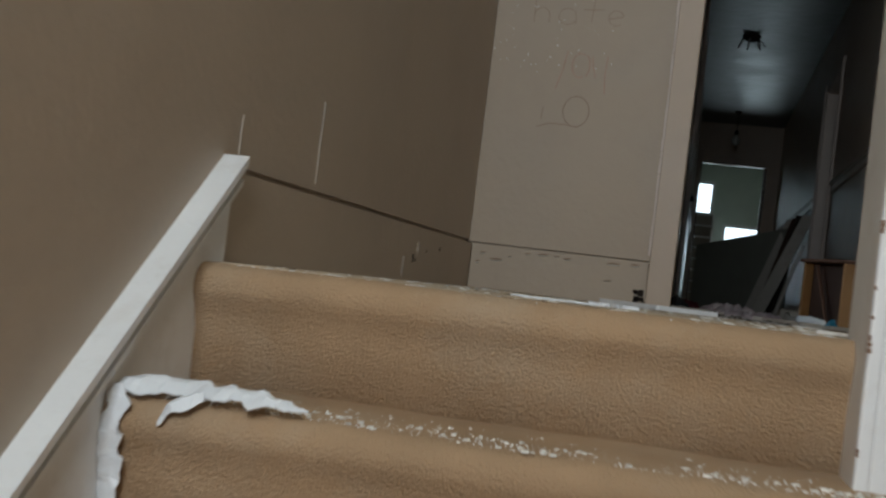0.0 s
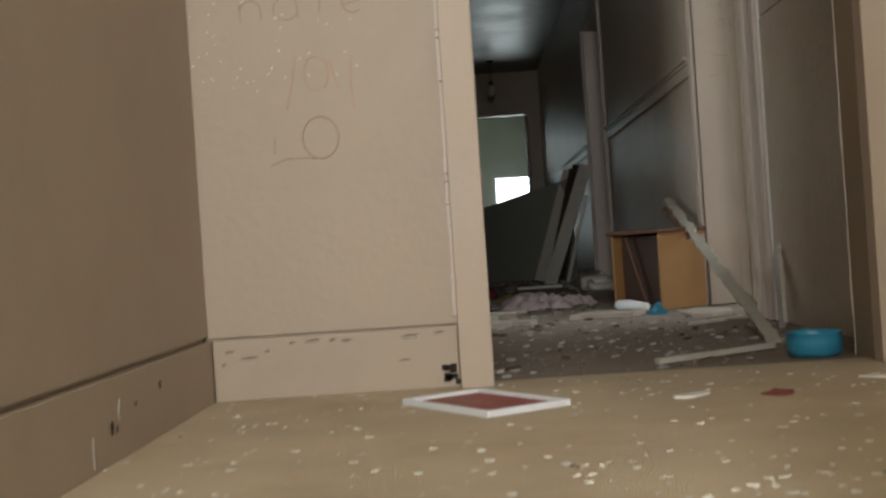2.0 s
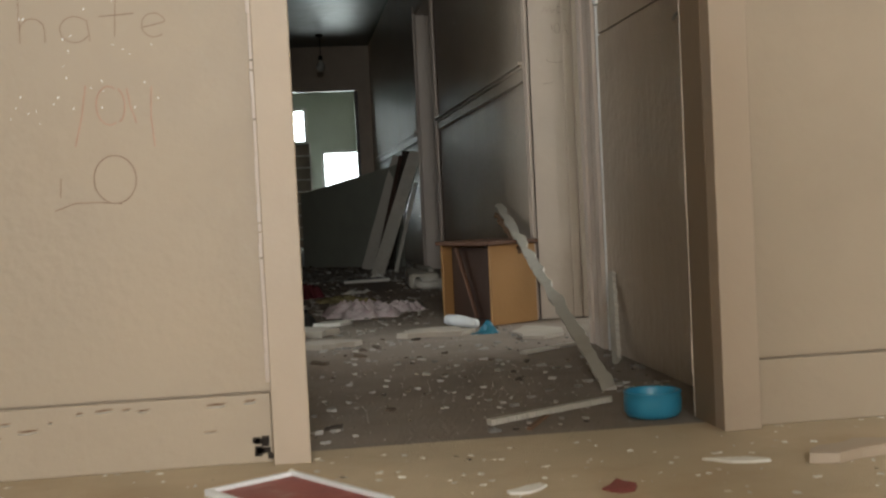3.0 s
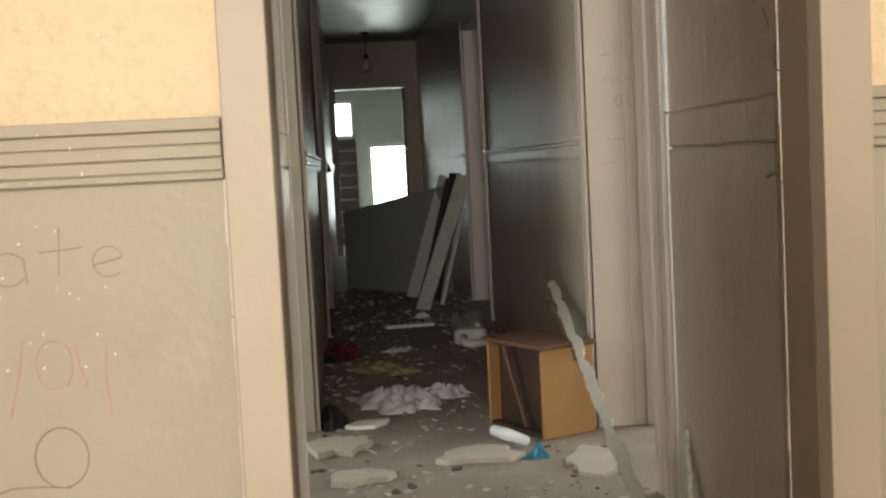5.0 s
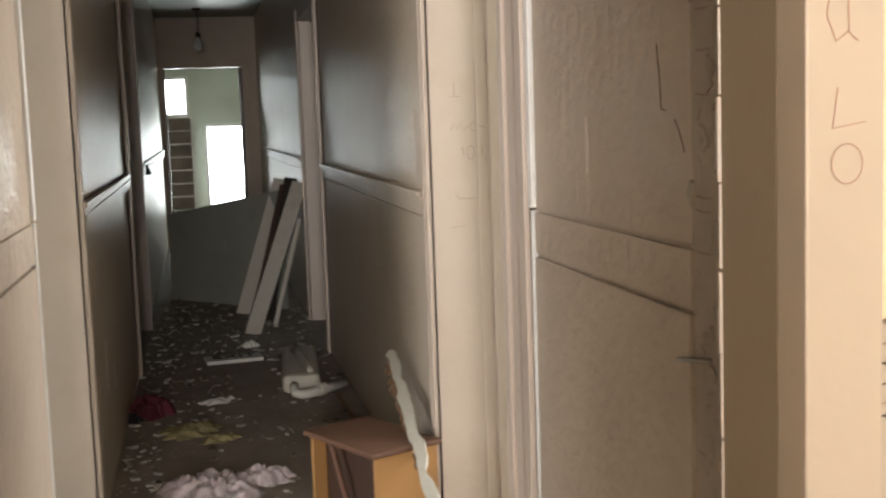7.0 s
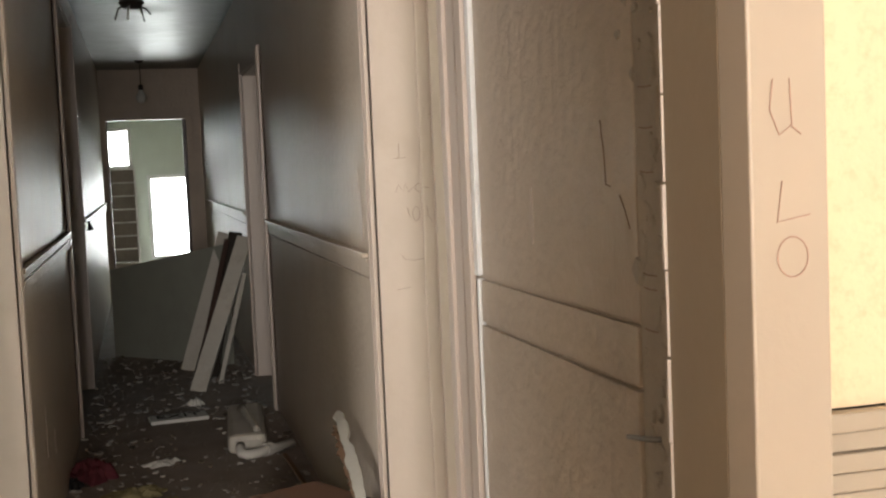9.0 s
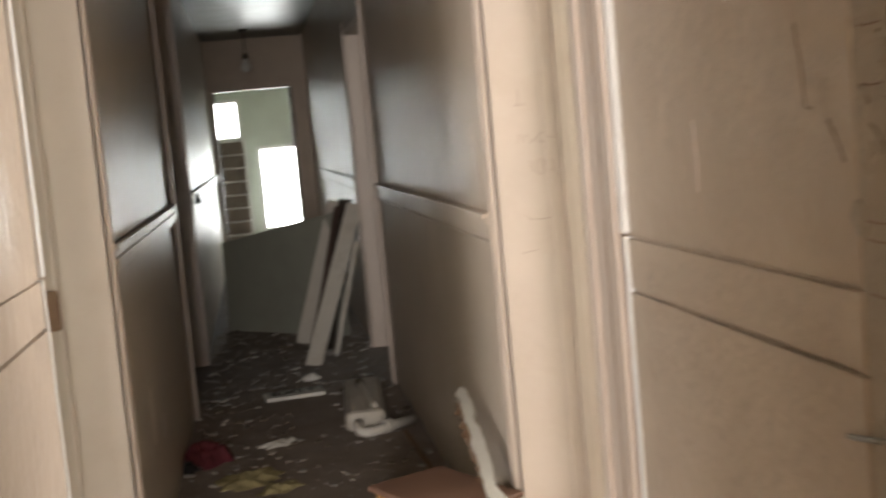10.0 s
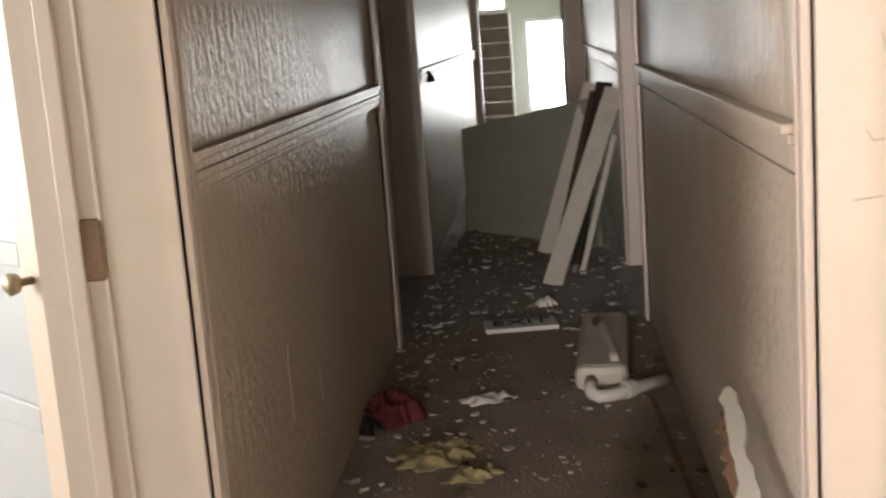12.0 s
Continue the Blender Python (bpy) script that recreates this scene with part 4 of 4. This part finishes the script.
strokes("graffiti_jamb", [[(1.205, 1.50), (1.205, 1.455)], [(1.188, 1.453), (1.225, 1.455)], [(1.19, 1.345), (1.20, 1.372), (1.212, 1.348), (1.222, 1.37), (1.232, 1.345), (1.25, 1.362)] , arc(1.265, 1.358, 0.012, 0.014, 40, 320, 8), [(1.28, 1.36), (1.30, 1.355)],
                          [(1.225, 1.295), (1.232, 1.265)], arc(1.253, 1.275, 0.012, 0.022, 0, 360, 12), [(1.272, 1.295), (1.274, 1.262), (1.292, 1.268), (1.29, 1.297)], [(1.292, 1.27), (1.305, 1.245)],
                          [(1.20, 1.145), (1.21, 1.128), (1.228, 1.13), (1.242, 1.126), (1.275, 1.13)], [(1.18, 1.035), (1.225, 1.04)]], revp, "faint pen writing on the door jamb", M_INK, 0.0008)

# peeled paint strips on the walls
def peel(x, s, y, z, w, h, seed):
    bm = bmesh.new()
    r = random.Random(seed)
    L, Rr = [], []
    for k in range(9):
        f = k / 8
        ww = w * math.sin(math.pi * min(1, f * 0.9 + 0.08)) * (0.7 + 0.5 * r.random())
        L.append((y - ww / 2, z + h * f))
        Rr.append((y + ww / 2, z + h * f))
    ring = L + Rr[::-1]
    a = [bm.verts.new((x, p, q)) for p, q in ring]
    b = [bm.verts.new((x + s * 0.002, p, q)) for p, q in ring]
    bm.faces.new(b if s > 0 else b[::-1])
    n = len(a)
    for k in range(n):
        bm.faces.new((a[k], a[(k + 1) % n], b[(k + 1) % n], b[k]))
    bmesh.ops.recalc_face_normals(bm, faces=bm.faces)
    tagged(link_mesh("paint_peel", bm, M_PLASTER if x < -0.3 else M_TRIM), "curled pale flake of paint peeling off the wall", "paint", kind="structure")


peel(XR, -1, 6.98, 1.17, 0.07, 0.19, 1)
peel(XR, -1, 7.02, 1.36, 0.03, 0.06, 2)
peel(XR - 0.006, -1, 5.15, 1.27, 0.022, 0.11, 3)
peel(XL, 1, 7.72, 0.37, 0.03, 0.2, 4)
peel(XL, 1, 8.1, 0.3, 0.03, 0.1, 5)
peel(left_x(0) + 0.012, 1, 2.46, 0.17, 0.004, 0.16, 11)
peel(left_x(0) + 0.012, 1, 2.06, 0.16, 0.003, 0.08, 12)
peel(left_x(0) + 0.022, 1, 3.35, 0.07, 0.018, 0.035, 13)
peel(left_x(0) + 0.022, 1, 3.2, 0.01, 0.006, 0.05, 14)
# torn paint on the front skirting board
rq = random.Random(77)
def tear(cx, cz, w, h):
    """A torn crescent of paint: a dark gash and the pale lifted lip below it."""
    n = 7
    for nm, mt, lift, dz, th in (("paint_gash", M_OLDWOOD, 0.0008, 0.0, h * 0.5), ("paint_lip", M_BOARD, 0.004, -h * 0.9, h * 0.6)):
        bm = bmesh.new()
        up, dn = [], []
        for i in range(n + 1):
            f = i / n
            bow = math.sin(math.pi * f)
            x, z = cx - w + 2 * w * f, cz + dz + 0.35 * h * noise.noise((f * 5, cx * 30, 1)) + w * 0.12 * (f - 0.5)
            up.append(bm.verts.new((x, 4.0978 - lift, z + th * 0.3 * bow)))
            dn.append(bm.verts.new((x, 4.0972 - lift * 0.3, z - th * bow - 0.0004)))
        for i in range(n):
            bm.faces.new((dn[i], dn[i + 1], up[i + 1], up[i]))
        tagged(link_mesh(nm, bm, mt), "torn paint on the skirting board", "paint", kind="structure")


for cx, cz, w, h in ((-0.50, 0.103, 0.022, 0.006), (-0.455, 0.117, 0.006, 0.003), (-0.395, 0.132, 0.008, 0.004), (-0.345, 0.135, 0.02, 0.005), (-0.30, 0.134, 0.01, 0.003),
                     (-0.265, 0.13, 0.014, 0.004), (-0.115, 0.132, 0.022, 0.006), (-0.045, 0.135, 0.014, 0.006), (-0.13, 0.075, 0.014, 0.003), (-0.545, 0.12, 0.012, 0.004), (-0.56, 0.09, 0.006, 0.006)):
    tear(cx, cz, w, h)
# white paint specks spattered on the front wall and its rail
rs = random.Random(19)
bm = bmesh.new()
for k in range(110):
    x, z = -0.6 + 0.42 * rs.random() ** 1.6, rs.uniform(0.72, 1.34)
    yy = 4.1075 if z < 1.05 else (4.085 if z < 1.155 else 4.1155)
    a, b = rs.uniform(0.0006, 0.0022), rs.uniform(0.001, 0.0045)
    bm.faces.new([bm.verts.new((x + u * a, yy - 0.0006, z + v * b)) for u, v in ((-1, 0), (0, -1), (1, 0.1), (0.2, 1))])
tagged(link_mesh("paint_specks", bm, M_PAINTSPILL), "white paint specks spattered on the wall", "paint", kind="stuff")
# chipped plaster holes in the side skirting
for y, z, w in ((3.3, 0.062, 0.012), (3.33, 0.056, 0.006), (3.62, 0.1, 0.007), (3.45, 0.085, 0.004)):
    bm = bmesh.new()
    ragged(bm, blob_outline(random.Random(int(y * 100)), w, w * 0.8, 9), 0, 0.0012)
    ob = link_mesh("paint_hole", bm, M_DARK)
    ob.matrix_world = pose(left_x(0) + 0.0222, y, z, 0, 90, 0)
    tagged(ob, "small dark hole chipped in the skirting board", "paint", kind="structure")
bm = bmesh.new()
for k in range(9):
    x, z = -0.045 + 0.04 * rq.random(), 0.003 + 0.055 * rq.random() * (0.3 + 0.7 * k / 9)
    box(bm, x, x + 0.016, 4.0945, 4.0978, z, z + 0.012)
struct("skirting_break", bm, M_DARK, "dark broken corner of the skirting board", "skirting board")
# black rag hanging on the far left rail
heap("hanging_rag", 0.03, 11.9, 0.03, 0.1, 0.09, 0, M_BLACK, "black rag caught on the dado rail", 33).location.z = 1.06

# loose flakes and crumbs, too many to count
def scatter(nm, n, area, sizes, material, label, seed, dense=None, z=-0.003):
    r = random.Random(seed)
    verts, faces = [], []
    made = 0
    while made < n:
        x, y = r.uniform(area[0], area[1]), r.uniform(area[2], area[3])
        if dense and noise.noise((x * 2.6, y * 2.6, seed)) + 0.35 * r.random() < dense:
            continue
        s = sizes[0] + (sizes[1] - sizes[0]) * r.random() ** 7
        k, a0, st = r.randint(4, 7), r.random() * 6.3, r.uniform(0.4, 1.0)
        rot = r.random() * 6.3
        t = min(0.012, 0.15 * s + 0.001)
        base = len(verts)
        tx, ty = r.uniform(-0.2, 0.2), r.uniform(-0.2, 0.2)
        for zz in (0, 1):
            for i in range(k):
                a = a0 + 6.283 * i / k
                rr2 = s * (0.6 + 0.5 * r.random())
                u, v = rr2 * math.cos(a), rr2 * st * math.sin(a)
                px, py = u * math.cos(rot) - v * math.sin(rot), u * math.sin(rot) + v * math.cos(rot)
                verts.append((x + px, y + py, z + zz * t + 0.5 * s * 0.3 * zz + (px * tx + py * ty) * zz))
        faces.append([base + k + i for i in range(k)])
        for i in range(k):
            faces.append([base + i, base + (i + 1) % k, base + k + (i + 1) % k, base + k + i])
        made += 1
    me = bpy.data.meshes.new(nm)
    me.from_pydata(verts, [], faces)
    me.materials.append(material)
    tagged(new(nm, me), label, "debris", kind="stuff")


scatter("carpet_flakes", 6500, (-0.59, 1.6, 1.98, 4.1), (0.0012, 0.011), M_FLAKE, "white plaster flakes strewn over the carpet", 1)
scatter("nosing_flakes", 700, (-0.57, 0.45, 1.93, 2.06), (0.001, 0.007), M_FLAKE, "white crumbs along the top step", 2)
scatter("carpet_crumbs", 350, (-0.59, 1.6, 1.98, 4.1), (0.0012, 0.011), M_DIRT, "dark crumbs on the carpet", 3)
scatter("corridor_flakes", 3000, (0.02, 1.11, 4.25, 12.5), (0.002, 0.022), M_CRUMB, "plaster flakes strewn along the corridor floor", 4, 0.05)
scatter("corridor_rubble", 500, (0.02, 1.11, 9.9, 13.0), (0.003, 0.035), M_CRUMB, "plaster rubble at the far end", 5)
scatter("edge_rubble", 300, (0.02, 0.2, 6.2, 10.0), (0.003, 0.035), M_CRUMB, "plaster rubble along the wall", 6)
scatter("corridor_crumbs", 800, (0.02, 1.11, 4.25, 13.0), (0.003, 0.03), M_DIRT, "dark crumbs along the corridor floor", 7)
scatter("step_flakes", 600, (-0.5, 0.45, NOSE - 0.215, NOSE - 0.13), (0.001, 0.007), M_FLAKE, "white crumbs along the second step", 8, None, -0.18)
scatter("plaster_dust", 500, (0.15, 0.6, 2.5, 3.1), (0.001, 0.012), M_FLAKE, "white plaster dust on the carpet", 9, 0.0)
scatter("dust_patch", 420, (0.38, 0.86, 2.72, 3.12), (0.001, 0.009), M_FLAKE, "white plaster dust crushed into the carpet", 10, 0.05)
scatter("stair_dust", 260, (-0.56, 0.33, NOSE - 0.2, NOSE - 0.05), (0.0008, 0.004), M_FLAKE, "fine white dust on the second step", 11, None, -0.18)
scatter("nose_chips", 110, (-0.56, 0.33, NOSE + 0.02, NOSE + 0.2), (0.002, 0.014), M_FLAKE, "white paint chips on the top step", 12)
